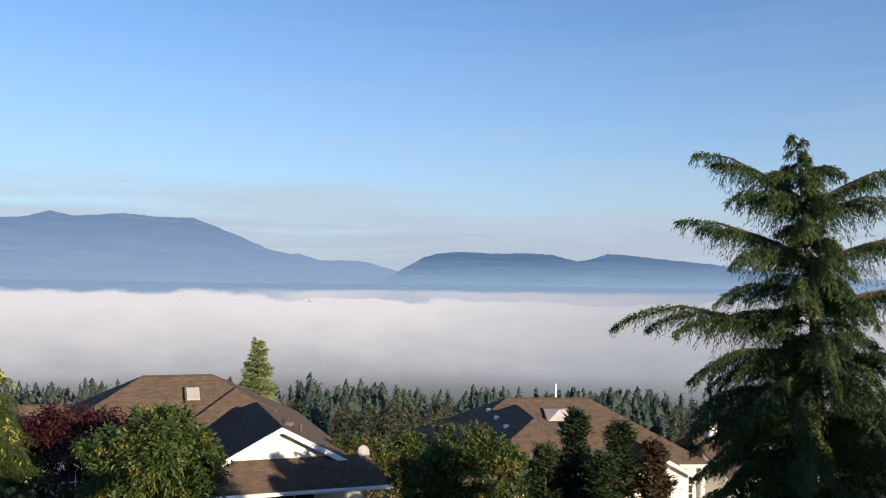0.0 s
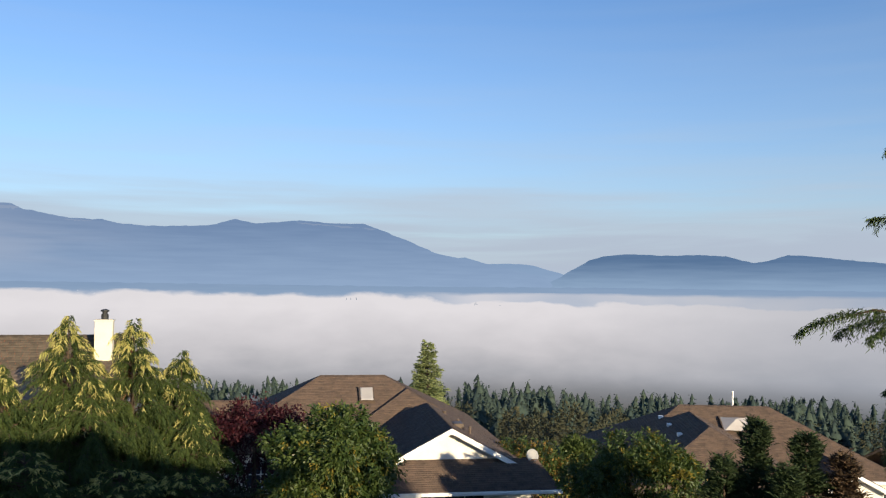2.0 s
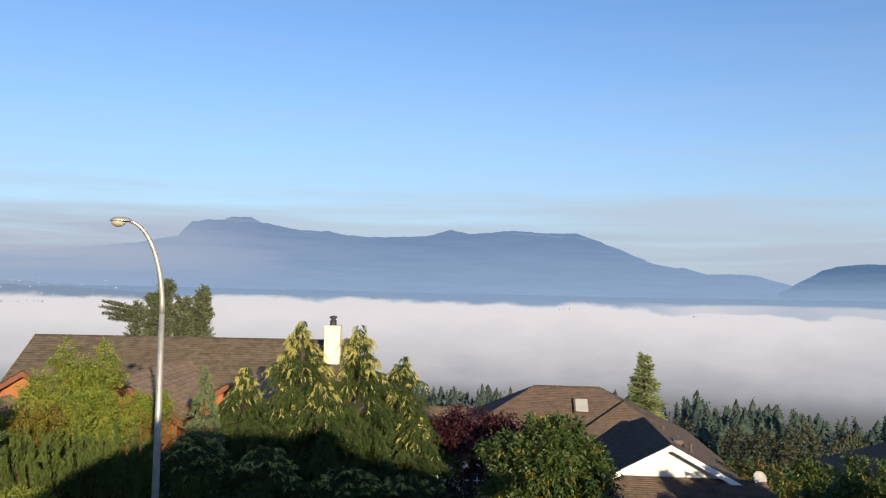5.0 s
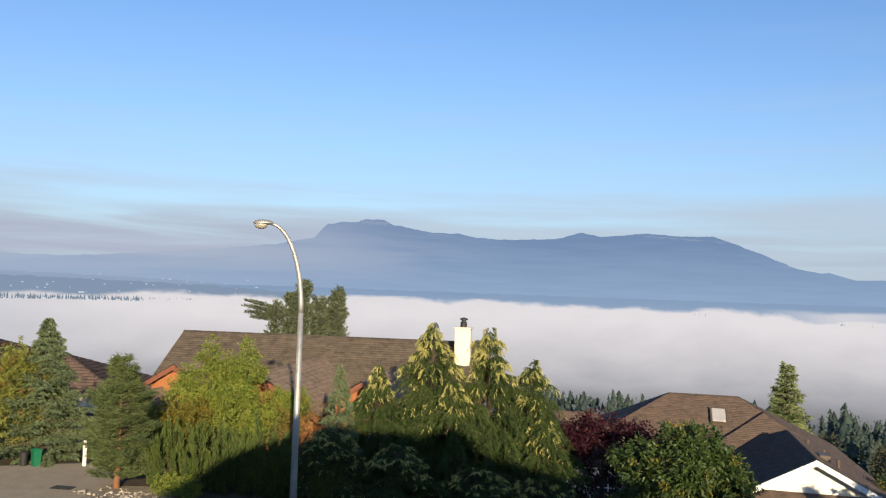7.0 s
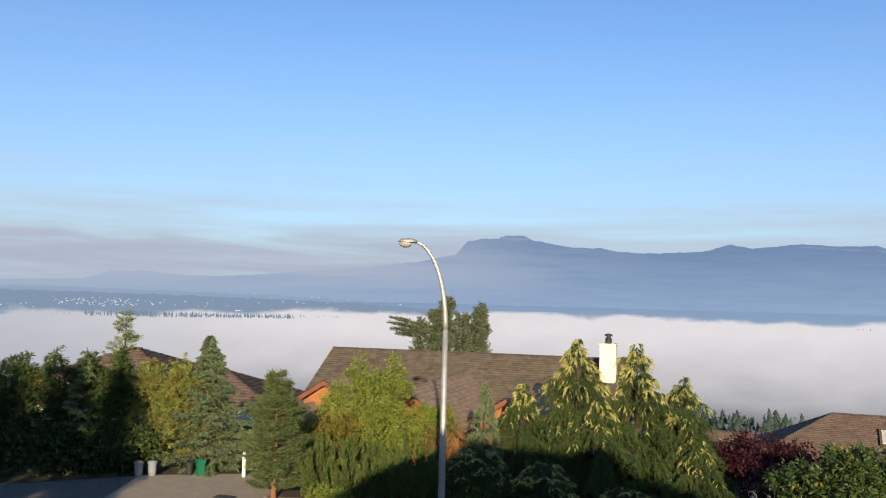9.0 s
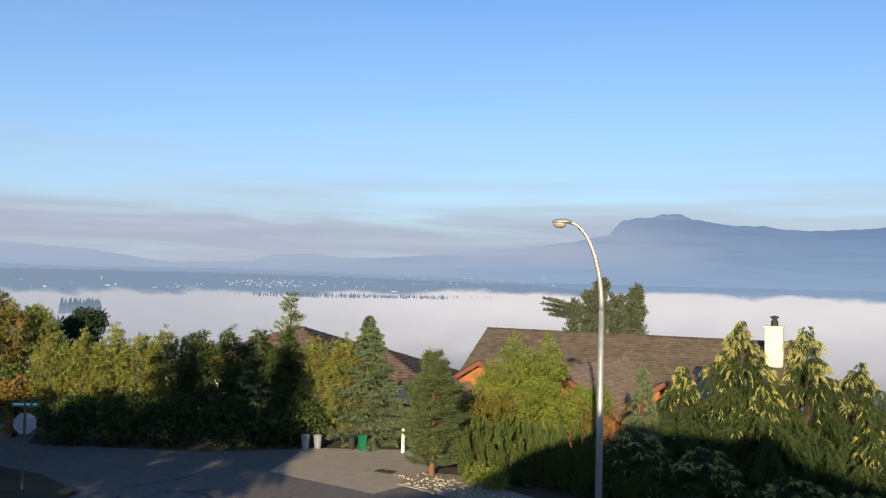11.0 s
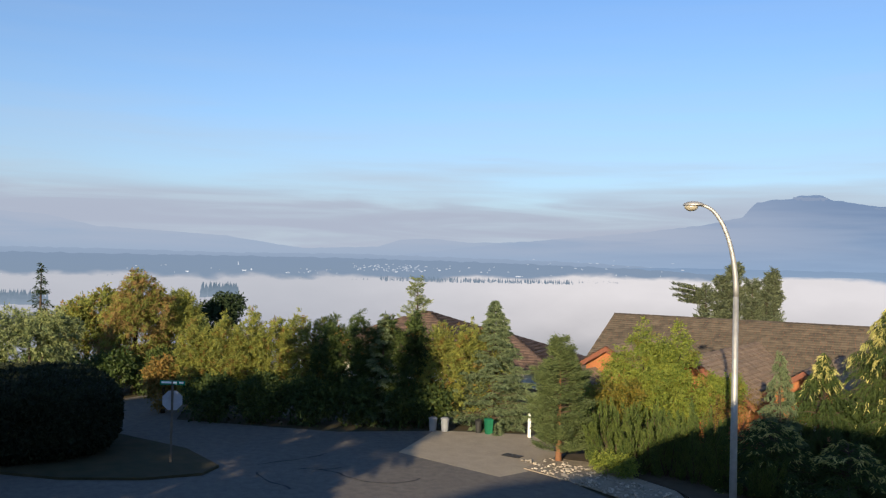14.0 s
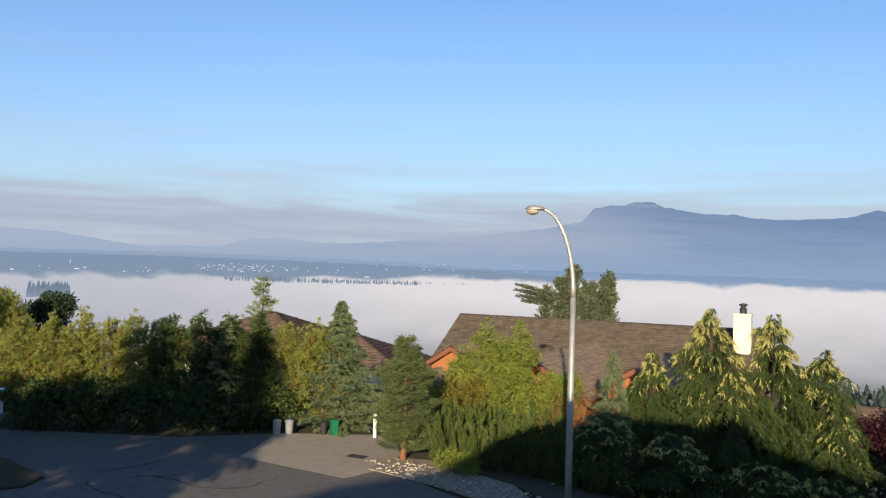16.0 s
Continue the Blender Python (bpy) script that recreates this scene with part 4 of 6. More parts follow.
def satellite_dish():
    t = thing("satellite_dish", -3.5, 39.0, -1.3, "round grey satellite dish on the roof edge", "satellite dish", turn=35)
    part("mast", tube(bmesh.new(), [(-0.35, 0, -0.55), (-0.2, 0, -0.1), (0, 0.05, 0.35)], 0.03, 8), M_DISH, t)
    bm = bmesh.new()
    m = pose(0, 0, 0.42, 68, 0, 0)
    lathe(bm, [(0.02, 0.0), (0.12, 0.008), (0.22, 0.03), (0.3, 0.06), (0.3, 0.07), (0.22, 0.042), (0.12, 0.02), (0.02, 0.012)], 24, m)
    part("reflector", bm, M_DISH, t, smooth=True)
    part("feed_arm", tube(bmesh.new(), [(0, -0.05, 0.15), (0, -0.35, 0.28), (0, -0.4, 0.36)], 0.018, 6), M_DISH, t)


satellite_dish()


# ---- trees and shrubs ----
def cone(top, width, power=1.0):
    return lambda q: width * max(0.0, 1 - q) ** power


# big dark deodar close by: long separate limbs with hanging shoots
def deodar_reach(q):
    return 2.5 * (1 - q) ** 0.3 if q < 0.58 else 2.0 * (1 - q) ** 0.85 + 0.12


DEODAR_LIMBS = (  # height, heading, length, rise, droop
    (9.0, 174, 1.95, 0.66, 0.24), (8.75, 186, 1.45, 0.5, 0.4), (9.4, 190, 0.75, 0.3, 0.4), (9.5, -10, 0.8, 0.3, 0.4), (8.9, 215, 1.0, 0.4, 0.4), (7.95, 176, 2.35, 0.42, 0.16), (7.8, 195, 1.6, 0.35, 0.4),
    (7.3, 182, 1.75, 0.2, 0.35), (6.9, 178, 1.9, 0.1, 0.3), (6.35, 177, 3.65, 0.36, 0.3), (6.1, 188, 2.3, 0.2, 0.4), (8.8, 0, 2.0, 0.6, 0.25), (8.6, -20, 1.6, 0.5, 0.35), (7.75, -8, 2.3, 0.45, 0.3),
    (6.9, 10, 3.0, 0.35, 0.3), (5.5, 180, 2.2, 0.12, 0.3), (4.7, 174, 2.3, 0.15, 0.3), (4.1, 190, 2.1, 0.1, 0.3), (3.4, 178, 2.2, 0.1, 0.3), (7.7, -95, 1.2, 0.3, 0.5), (7.0, -70, 1.5, 0.3, 0.5),
    (6.4, -105, 1.6, 0.25, 0.5), (5.7, -80, 1.8, 0.25, 0.5), (5.0, -60, 2.0, 0.2, 0.5), (6.0, -45, 2.2, 0.3, 0.4), (9.3, -100, 0.7, 0.3, 0.5), (8.9, -75, 0.9, 0.35, 0.5), (8.5, -110, 1.1, 0.3, 0.5), (8.1, -85, 1.2, 0.3, 0.5), (7.4, -120, 1.4, 0.3, 0.5),
    (5.2, 186, 2.5, 0.05, 0.25), (4.4, 182, 2.4, 0.05, 0.25), (3.8, 172, 2.4, 0.05, 0.25), (4.6, -120, 2.2, 0.15, 0.4), (3.9, -90, 2.2, 0.15, 0.4), (3.2, -140, 2.2, 0.1, 0.4))
conifer("deodar_cedar", 7.2, 15.75, 10.1, deodar_reach, L_CEDAR, "large dark deodar cedar with drooping branch tips", "tree", 21, whorl=0.44, per_whorl=11, droop=0.45, rise=0.2, twig=0.5, twig_hang=1.25, bend_pow=4.0, shaggy=1.8,
        leaf=(0.09, 0.019), leaves=18, base=0.06, step=0.045, uneven=0.4, upper=0.8, trunk_r=0.14, z=-0.7, lean=(-0.72, 0.3), jitter=0.02, reach=(0.45, 0.45), fan=0.55, extra=DEODAR_LIMBS)

# golden cypresses: two tall leaders side by side, lower leaders and broad drooping skirts
for x, y, z, h, w, s in ((-18.7, 27.4, -1.1, 6.5, 2.6, 31), (-16.9, 28.6, -1.3, 6.65, 2.7, 32), (-15.5, 29.5, -1.6, 5.7, 2.5, 33), (-20.0, 25.8, -0.6, 4.4, 2.2, 34), (-17.4, 26.8, -0.9, 4.2, 2.8, 30), (-14.6, 28.8, -1.7, 3.8, 2.4, 29)):
    conifer("golden_cypress", x, y, h, lambda q, w=w: w * (1 - q) ** 0.9 + 0.08, L_GREEN, "golden cypress with yellow drooping shoot tips", "tree", s, whorl=0.34, per_whorl=9, droop=0.62, rise=0.6, bend_pow=3.2,
            twig=0.5, twig_hang=1.0, leaf=(0.16, 0.028), leaves=13, base=0.03, tips=L_GOLD, tip_from=1.26 if h > 6 else 1.46, blend=0.08, gold_top=1.6, step=0.082, jitter=0.018, uneven=0.6, z=z, reach=(0.5, 0.7), tip_len=0.75, fan=0.35, group="golden cypresses")
conifer("weeping_cypress", -19.6, 23.1, 4.6, lambda q: 1.0 * (1 - q) ** 0.8 + 0.04, L_BLUE, "slim weeping blue-green cypress", "tree", 35, whorl=0.22, per_whorl=6, droop=0.5, rise=0.2, twig=0.4, twig_hang=1.1, leaf=(0.12, 0.026), leaves=11, base=0.03, step=0.08, jitter=0.02)
for x, y, h, w, s in ((-19.0, 22.0, 2.4, 1.9, 36), (-17.3, 23.4, 2.2, 2.1, 37), (-15.4, 25.4, 2.0, 2.2, 38), (-13.8, 26.8, 2.0, 2.2, 39)):
    conifer("spreading_juniper", x, y, h, lambda q, w=w: w * (1 - q) ** 0.6 + 0.05, L_GREEN, "low spreading dark green conifer shrub", "shrub", s, whorl=0.22, per_whorl=7, droop=0.2, rise=0.3, twig=0.55, twig_hang=0.5, leaf=(0.14, 0.03), leaves=11, base=0.03, step=0.1, jitter=0.02, tips=L_GOLD, tip_from=1.1, blend=0.07, group="spreading conifers")

# maple-like shrubs before the white house
bush("laurel_tree", -8.9, 26.9, [(0, 0, 2.6, 1.7, 1.5, 1.7), (-1.1, 0, 2.9, 1.2, 1.2, 1.2), (1.2, 0.1, 2.5, 1.1, 1.2, 1.3), (0.2, 0.2, 3.6, 1.2, 1.1, 1.0), (-0.4, -0.5, 1.5, 1.6, 1.2, 1.3), (1.0, 0.4, 3.3, 0.8, 0.8, 0.8)], L_BROAD,
     "rounded green broadleaf tree with bronze new leaves", "tree", 41, clumps=1500, per=16, spread=0.13, length=0.17, width=0.066, hang=0.5, second=(L_AUTUMN, 0.06), z=-2.0, lumps=80)
bush("red_maple", -13.1, 30.6, [(0, 0, 3.6, 1.5, 1.3, 1.0), (-1.0, 0, 3.9, 1.1, 1.0, 0.8), (1.0, 0.3, 3.9, 1.1, 1.0, 0.8), (0.2, 0, 4.6, 1.0, 0.9, 0.6), (0, 0, 2.2, 1.4, 1.2, 0.9)], L_RED,
     "dark red Japanese maple", "tree", 42, clumps=700, per=11, spread=0.14, length=0.13, width=0.07, hang=0.3, z=-2.8)
bush("yellowing_tree", 0.6, 32.2, [(0, 0, 2.4, 1.6, 1.4, 1.5), (-1.2, 0, 2.0, 1.2, 1.2, 1.3), (1.3, 0, 2.5, 1.3, 1.2, 1.4), (0.1, 0.2, 3.4, 1.3, 1.1, 1.0), (1.2, 0.1, 3.3, 1.0, 0.9, 0.8), (-0.6, -0.5, 1.2, 1.5, 1.2, 1.2), (1.4, -0.5, 1.2, 1.5, 1.2, 1.2), (2.2, 0, 2.2, 0.8, 0.8, 1.0)], L_BROAD,
     "broadleaf tree turning yellow", "tree", 43, clumps=1700, per=16, spread=0.12, length=0.16, width=0.06, hang=0.5, second=(L_AUTUMN, 0.13), z=-2.9, lumps=80)
bush("shrub", -3.6, 42.5, [(0, 0, 2.0, 1.5, 1.3, 1.6), (1.4, 0.5, 1.6, 1.2, 1.1, 1.4), (-1.0, 0.5, 2.5, 1.1, 1.1, 1.2)], L_BROAD, "mixed green shrub behind the roof", "shrub", 44, clumps=500, per=13, second=(L_BROWN, 0.35), z=-4.6)
bush("columnar_shrub", -1.7, 44.0, [(0, 0, 1.8, 0.9, 0.9, 1.9)], L_GREEN, "dense rounded green shrub by the dish", "shrub", 45, clumps=420, per=13, up=0.5, hang=0, z=-4.6)
for x, y, h, s in ((4.0, 26.2, 5.4, 51), (5.25, 25.8, 5.2, 52), (3.1, 26.0, 4.4, 53), (6.2, 25.7, 4.6, 54), (4.6, 25.2, 4.3, 55)):
    conifer("mugo_pine", x, y, h, lambda q: 0.95 * (1 - q) ** 0.5 * (0.75 + 0.25 * math.sin(q * 30)) + 0.04, L_DARK if s != 54 else L_DRY, "dark upright pine in the shade" if s != 54 else "dry browning pine beside the house", "tree", s, whorl=0.24, per_whorl=7, droop=-0.05, rise=0.45, twig=0.3, twig_hang=-0.5, leaf=(0.17, 0.05), leaves=10, base=0.03, step=0.08, group="upright pines", z=-2.5)
# low shrubs; several are dark fill added where only deep shade shows
for x, y, s in ((-5.0, 25.5, 56), (-2.6, 26.5, 57), (2.4, 28.5, 58), (7.5, 24.2, 59), (9.5, 25.0, 60), (1.8, 29.6, 171), (4.0, 30.4, 172), (6.0, 31.0, 173), (-11.5, 25.8, 61), (8.8, 28.5, 65)):
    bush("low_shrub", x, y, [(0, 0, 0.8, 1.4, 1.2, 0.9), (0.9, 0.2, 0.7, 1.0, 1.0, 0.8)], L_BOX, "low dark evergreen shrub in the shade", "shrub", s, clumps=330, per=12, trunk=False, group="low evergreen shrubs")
conifer("fir_tree", -12.75, 59.9, 13.0, lambda q: 3.5 * (1 - q) ** 0.95 + 0.18, L_FIR, "tall pale green fir behind the white house", "tree", 62, whorl=0.32, per_whorl=8, droop=0.05, rise=0.3, twig=0.55, twig_hang=0.1, leaf=(0.22, 0.075), leaves=9, base=0.3, step=0.17, z=-10.2, uneven=0.35, jitter=0.05)

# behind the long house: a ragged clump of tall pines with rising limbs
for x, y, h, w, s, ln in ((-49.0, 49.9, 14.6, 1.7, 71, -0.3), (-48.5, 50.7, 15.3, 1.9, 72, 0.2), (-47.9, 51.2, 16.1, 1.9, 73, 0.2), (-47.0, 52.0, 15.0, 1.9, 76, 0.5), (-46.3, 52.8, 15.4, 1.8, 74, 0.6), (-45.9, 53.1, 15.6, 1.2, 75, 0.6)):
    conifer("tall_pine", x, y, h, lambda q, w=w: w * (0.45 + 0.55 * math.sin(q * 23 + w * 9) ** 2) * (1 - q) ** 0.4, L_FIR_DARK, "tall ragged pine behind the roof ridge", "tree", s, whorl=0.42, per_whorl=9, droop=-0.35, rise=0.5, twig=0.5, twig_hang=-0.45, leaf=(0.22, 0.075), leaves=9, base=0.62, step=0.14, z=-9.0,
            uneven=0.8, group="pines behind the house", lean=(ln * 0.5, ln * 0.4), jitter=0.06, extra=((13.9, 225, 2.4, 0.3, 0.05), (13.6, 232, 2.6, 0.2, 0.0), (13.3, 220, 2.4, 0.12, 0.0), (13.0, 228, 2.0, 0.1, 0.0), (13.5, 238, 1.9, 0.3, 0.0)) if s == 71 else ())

# shrubs before the long house
bush("lime_tree", -25.5, 22.6, [(0, 0.1, 3.1, 0.8, 0.75, 1.5), (-0.8, -0.7, 2.2, 0.75, 0.8, 1.4), (0.95, 1.0, 3.0, 0.65, 0.65, 1.6), (0.4, 0.5, 2.4, 1.0, 1.0, 1.6), (0.5, 0.5, 1.5, 1.2, 1.2, 1.3), (-1.0, -0.9, 1.1, 0.9, 0.9, 1.0), (1.3, 1.3, 1.4, 0.8, 0.8, 1.2)], L_LIME, "bright yellow-green young tree", "tree", 81,
     clumps=1900, per=20, spread=0.1, length=0.1, width=0.042, hang=0.65, fray=0.5, lumps=80, tall_lumps=2.2, second=(L_AUTUMN, 0.06))
bush("lime_tree", -23.4, 24.3, [(0, 0, 1.9, 0.6, 0.6, 1.4), (0.35, 0.35, 2.4, 0.45, 0.45, 1.0), (-0.3, -0.2, 2.6, 0.4, 0.4, 0.8)], L_LIME, "thin yellow-green sapling with drooping leaves", "tree", 82, clumps=480, per=15, spread=0.1, length=0.1, width=0.038, hang=0.6, fray=0.6, second=(L_BROWN, 0.12))
bush("yellow_shrub", -25.4, 20.9, [(0, 0, 1.5, 0.7, 0.7, 0.9), (0.5, 0.5, 1.8, 0.5, 0.5, 0.7)], L_AUTUMN, "shrub turning orange and yellow", "shrub", 84, clumps=300, per=13, spread=0.08, length=0.1, width=0.05)
bush("red_stem_shrub", -22.2, 23.6, [(0, 0, 1.5, 0.7, 0.7, 1.2), (0.6, 0.5, 2.0, 0.45, 0.45, 0.9)], L_BROWN, "thin reddish shrub with bare stems", "shrub", 83, clumps=170, per=9, length=0.09, width=0.03, bark=M_BARK_RED, hang=0.5)
for k, (x, y, h) in enumerate(((-23.3, 18.6, 2.3), (-22.6, 18.9, 2.2), (-21.9, 19.4, 2.1), (-21.2, 19.9, 2.3), (-20.5, 20.3, 2.5), (-19.7, 20.7, 2.1), (-22.3, 20.3, 2.6), (-21.2, 21.2, 2.7), (-18.6, 21.0, 1.8), (-23.6, 19.6, 2.5))):
    plume_shrub("juniper", x, y, h, 0.62, L_JUNIPER, "upright dark green juniper with pointed plumes", 90 + k, group="upright junipers")
bush("low_shrub", -22.0, 18.0, [(0, 0, 0.35, 0.6, 0.45, 0.4), (0.6, 0.2, 0.3, 0.5, 0.4, 0.35)], L_LIME, "low bright green shrub at the edge of the stones", "shrub", 88, clumps=200, per=13, spread=0.06, length=0.08, width=0.03, trunk=False)
conifer("scots_pine", -24.05, 17.6, 4.15, lambda q: min(1.0, 0.5 + 2.2 * q) * 1.5 * (1 - q) ** 0.55 * (0.85 + 0.15 * math.sin(q * 22)) + 0.05, L_PINE, "bushy pine with a bare reddish trunk", "tree", 101, whorl=0.26, per_whorl=11, droop=-0.1, rise=0.25, twig=0.38, twig_hang=-0.45, leaf=(0.15, 0.022), leaves=16, base=0.1, step=0.075, trunk_r=0.1, bark=M_BARK_RED,
        jitter=0.045, fan=0.9, loose=0.6, low_cut=0.42)
conifer("blue_spruce", -30.4, 18.9, 5.15, lambda q: 2.0 * (1 - q) ** 0.95 + 0.05, L_BLUE, "grey-green spruce beside the bins", "tree", 102, whorl=0.24, per_whorl=12, droop=0.2, rise=0.25, twig=0.42, twig_hang=0.4, leaf=(0.13, 0.04), leaves=11, base=0.02, step=0.075, uneven=0.35, jitter=0.02)
conifer("blue_spruce", -32.6, 14.9, 4.5, lambda q: 1.2 * (1 - q) ** 0.9 + 0.03, L_BLUE, "grey-green spruce in front of the hedge", "tree", 105, whorl=0.28, per_whorl=7, droop=0.2, rise=0.3, twig=0.36, twig_hang=0.4, leaf=(0.12, 0.032), leaves=12, base=0.02, step=0.08, uneven=0.35, jitter=0.02)
conifer("blue_spruce", -33.0, 16.6, 4.6, lambda q: 1.1 * (1 - q) ** 0.9 + 0.03, L_DARK, "dark spruce standing out of the hedge", "tree", 106, whorl=0.3, per_whorl=7, droop=0.1, rise=0.4, twig=0.34, twig_hang=0.2, leaf=(0.13, 0.035), leaves=11, base=0.02, step=0.09, uneven=0.4, jitter=0.02)
bush("lime_shrub", -27.4, 20.8, [(0, 0, 1.3, 0.9, 0.9, 1.3), (-0.3, 0.0, 2.0, 0.5, 0.5, 0.8)], L_LIME, "pale green shrub between pine and spruce", "shrub", 103, clumps=500, per=14, length=0.1, width=0.04, hang=0.5)
conifer("thin_pine", -49.4, 24.9, 7.6, lambda q: 1.5 * (1.02 - q) ** 0.5 if q > 0.55 else 0.5, L_FIR, "thin open-crowned pine behind the tiled roof", "tree", 104, whorl=0.55, per_whorl=5, droop=-0.2, rise=0.45, twig=0.42, twig_hang=-0.3, leaf=(0.17, 0.05), leaves=11, base=0.4, step=0.13, z=-2.0, jitter=0.05)

# the long hedge row of cedars
random.seed(17)
HEDGE = ((-37.6, 8.4, 3.7), (-36.9, 9.3, 3.9), (-36.5, 10.4, 4.0), (-36.2, 11.4, 3.7), (-35.9, 12.3, 4.0), (-35.4, 13.2, 3.8), (-34.3, 13.3, 3.9), (-33.6, 14.2, 4.2), (-32.9, 15.2, 4.1), (-32.2, 16.1, 4.0), (-31.6, 17.0, 4.0), (-31.0, 18.0, 3.9), (-30.9, 19.0, 3.7))
for k, (x, y, h) in enumerate(HEDGE):
    yellow = x < -34.5 or x > -31.8
    h += 0.45
    bush("hedge_cedar", x, y, [(0, 0, h * 0.42, 0.85, 0.85, h * 0.44), (0.25, -0.1, h * 0.62, 0.5, 0.5, h * 0.34), (-0.3, 0.2, h * 0.7, 0.42, 0.42, h * 0.3), (0.35, 0.4, h * 0.55, 0.4, 0.4, h * 0.36), (0.1, -0.4, h * 0.3, 0.7, 0.7, h * 0.32)],
         L_THUJA if yellow else L_GREEN, "tall yellow-green hedge cedar" if yellow else "tall dark green hedge cedar", "hedge", 110 + k, clumps=600, per=15, spread=0.08, length=0.13, width=0.042, up=0.35, hang=0.1, fray=0.25, group="hedge along the street", trunk=False, lumps=90, tall_lumps=2.2, second=(L_BROWN, 0.13 if yellow else 0.03))
for k, (x, y) in enumerate(((-36.0, 8.6), (-35.0, 10.4), (-34.0, 11.9), (-33.0, 13.6), (-32.2, 15.0), (-31.7, 16.2))):
    bush("shaded_shrub", x, y, [(0, 0, 0.8, 1.0, 0.9, 0.9), (0.5, 0.3, 0.9, 0.7, 0.7, 0.8)], L_GREEN, "dense shrub at the foot of the hedge", "shrub", 130 + k, clumps=330, per=12, trunk=False, group="shrubs under the hedge")

# broad trees beyond the corner
bush("browning_tree", -44.8, 7.0, [(0, 0, 2.6, 1.6, 1.5, 2.2), (0.1, 0.2, 4.4, 1.0, 1.0, 1.5), (-0.9, -0.5, 3.2, 1.0, 1.0, 1.4), (0.3, 1.0, 3.6, 1.1, 1.0, 1.3), (0, -0.6, 1.4, 1.3, 1.3, 1.3)], L_THUJA, "large browning cedar tree", "tree", 141, clumps=1900, per=18, spread=0.1, length=0.14, width=0.045, up=0.0, hang=0.4, second=(L_RUST, 0.5), lumps=120)
bush("green_tree", -45.2, 9.3, [(0, 0, 2.4, 1.3, 1.2, 2.0), (0.1, 0, 3.8, 0.9, 0.9, 1.1)], L_THUJA, "leafy green tree beside the browning one", "tree", 142, clumps=1000, per=16, spread=0.1, length=0.14, width=0.05, lumps=80)
bush("green_tree", -49.0, 5.2, [(0, 0, 2.4, 1.6, 1.6, 1.9), (0.3, 0.8, 3.6, 1.2, 1.2, 1.2), (0, -1.2, 2.4, 1.2, 1.2, 1.4)], L_THUJA, "broad green tree beyond the corner", "tree", 143, clumps=900, per=13, spread=0.13, length=0.19, width=0.08, second=(L_BROWN, 0.2))
bush("grey_green_tree", -42.0, 2.2, [(0, 0, 2.2, 1.4, 1.6, 1.8), (0, 1.0, 3.0, 1.0, 1.0, 1.2), (0, -1.0, 3.0, 1.2, 1.2, 1.3)], L_FIR, "pale grey-green leafy tree", "tree", 144, clumps=800, per=13, spread=0.12, length=0.17, width=0.06)
bush("dark_tree", -48.0, 11.8, [(0, 0, 2.6, 1.3, 1.3, 1.8), (0.3, 0.5, 3.8, 0.9, 0.9, 0.9)], L_DARK, "dark tree behind the hedge", "tree", 145, clumps=500, per=13)
conifer("dark_fir", -58.0, 3.5, 7.4, cone(0, 1.6), L_DARK, "dark fir beyond the corner", "tree", 146, whorl=0.4, leaf=(0.2, 0.07), leaves=5, step=0.2)
bush("rust_shrub", -38.2, 7.2, [(0, 0, 1.2, 0.7, 0.7, 1.1)], L_BROWN, "rust-coloured shrub by the sign", "shrub", 147, clumps=260, per=12)


for k, (x, y) in enumerate(((-43.6, 5.4), (-43.8, 7.6), (-44.0, 9.8), (-47.0, 3.0), (-48.5, 8.4), (-42.6, 0.2), (-46.5, 12.2))):
    bush("understorey_shrub", x, y, [(0, 0, 0.9, 1.3, 1.3, 1.0), (0.3, 0.6, 1.3, 0.9, 0.9, 0.9)], L_JUNIPER if k % 2 else L_BROAD, "leafy shrub under the corner trees", "shrub", 170 + k, clumps=300, per=12, trunk=False, group="shrubs under the corner trees")


def clipped_hedge():
    """A dark barrel-shaped clipped hedge on the corner."""
    rng = np.random.default_rng(151)
    t = thing("clipped_hedge", -32.5, 0.9, 0, "dark rounded clipped hedge in shade", "hedge")
    # superellipsoid skin over a solid core
    n = 42000
    d = rng_dirs(rng, n)
    size = np.array([3.0, 3.65, 1.42])
    boxy = lambda v: v / ((np.abs(v) ** 3.4).sum(-1, keepdims=True) ** (1 / 3.4))
    p = boxy(d)
    q = p * size
    q[:, 2] += 1.35
    keep = q[:, 2] > 0.05
    q, d = q[keep], d[keep]
    leaf_mesh("leafage", q + rng.normal(size=q.shape) * 0.03, unit(d / size) * 0.5 + rng_dirs(rng, len(d)), 0.14, 0.075, L_BOX, t, rng)
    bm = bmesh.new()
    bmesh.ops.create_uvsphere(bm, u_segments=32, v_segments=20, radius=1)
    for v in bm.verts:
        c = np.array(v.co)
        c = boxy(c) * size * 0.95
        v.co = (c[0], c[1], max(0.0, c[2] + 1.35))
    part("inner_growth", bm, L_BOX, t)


clipped_hedge()

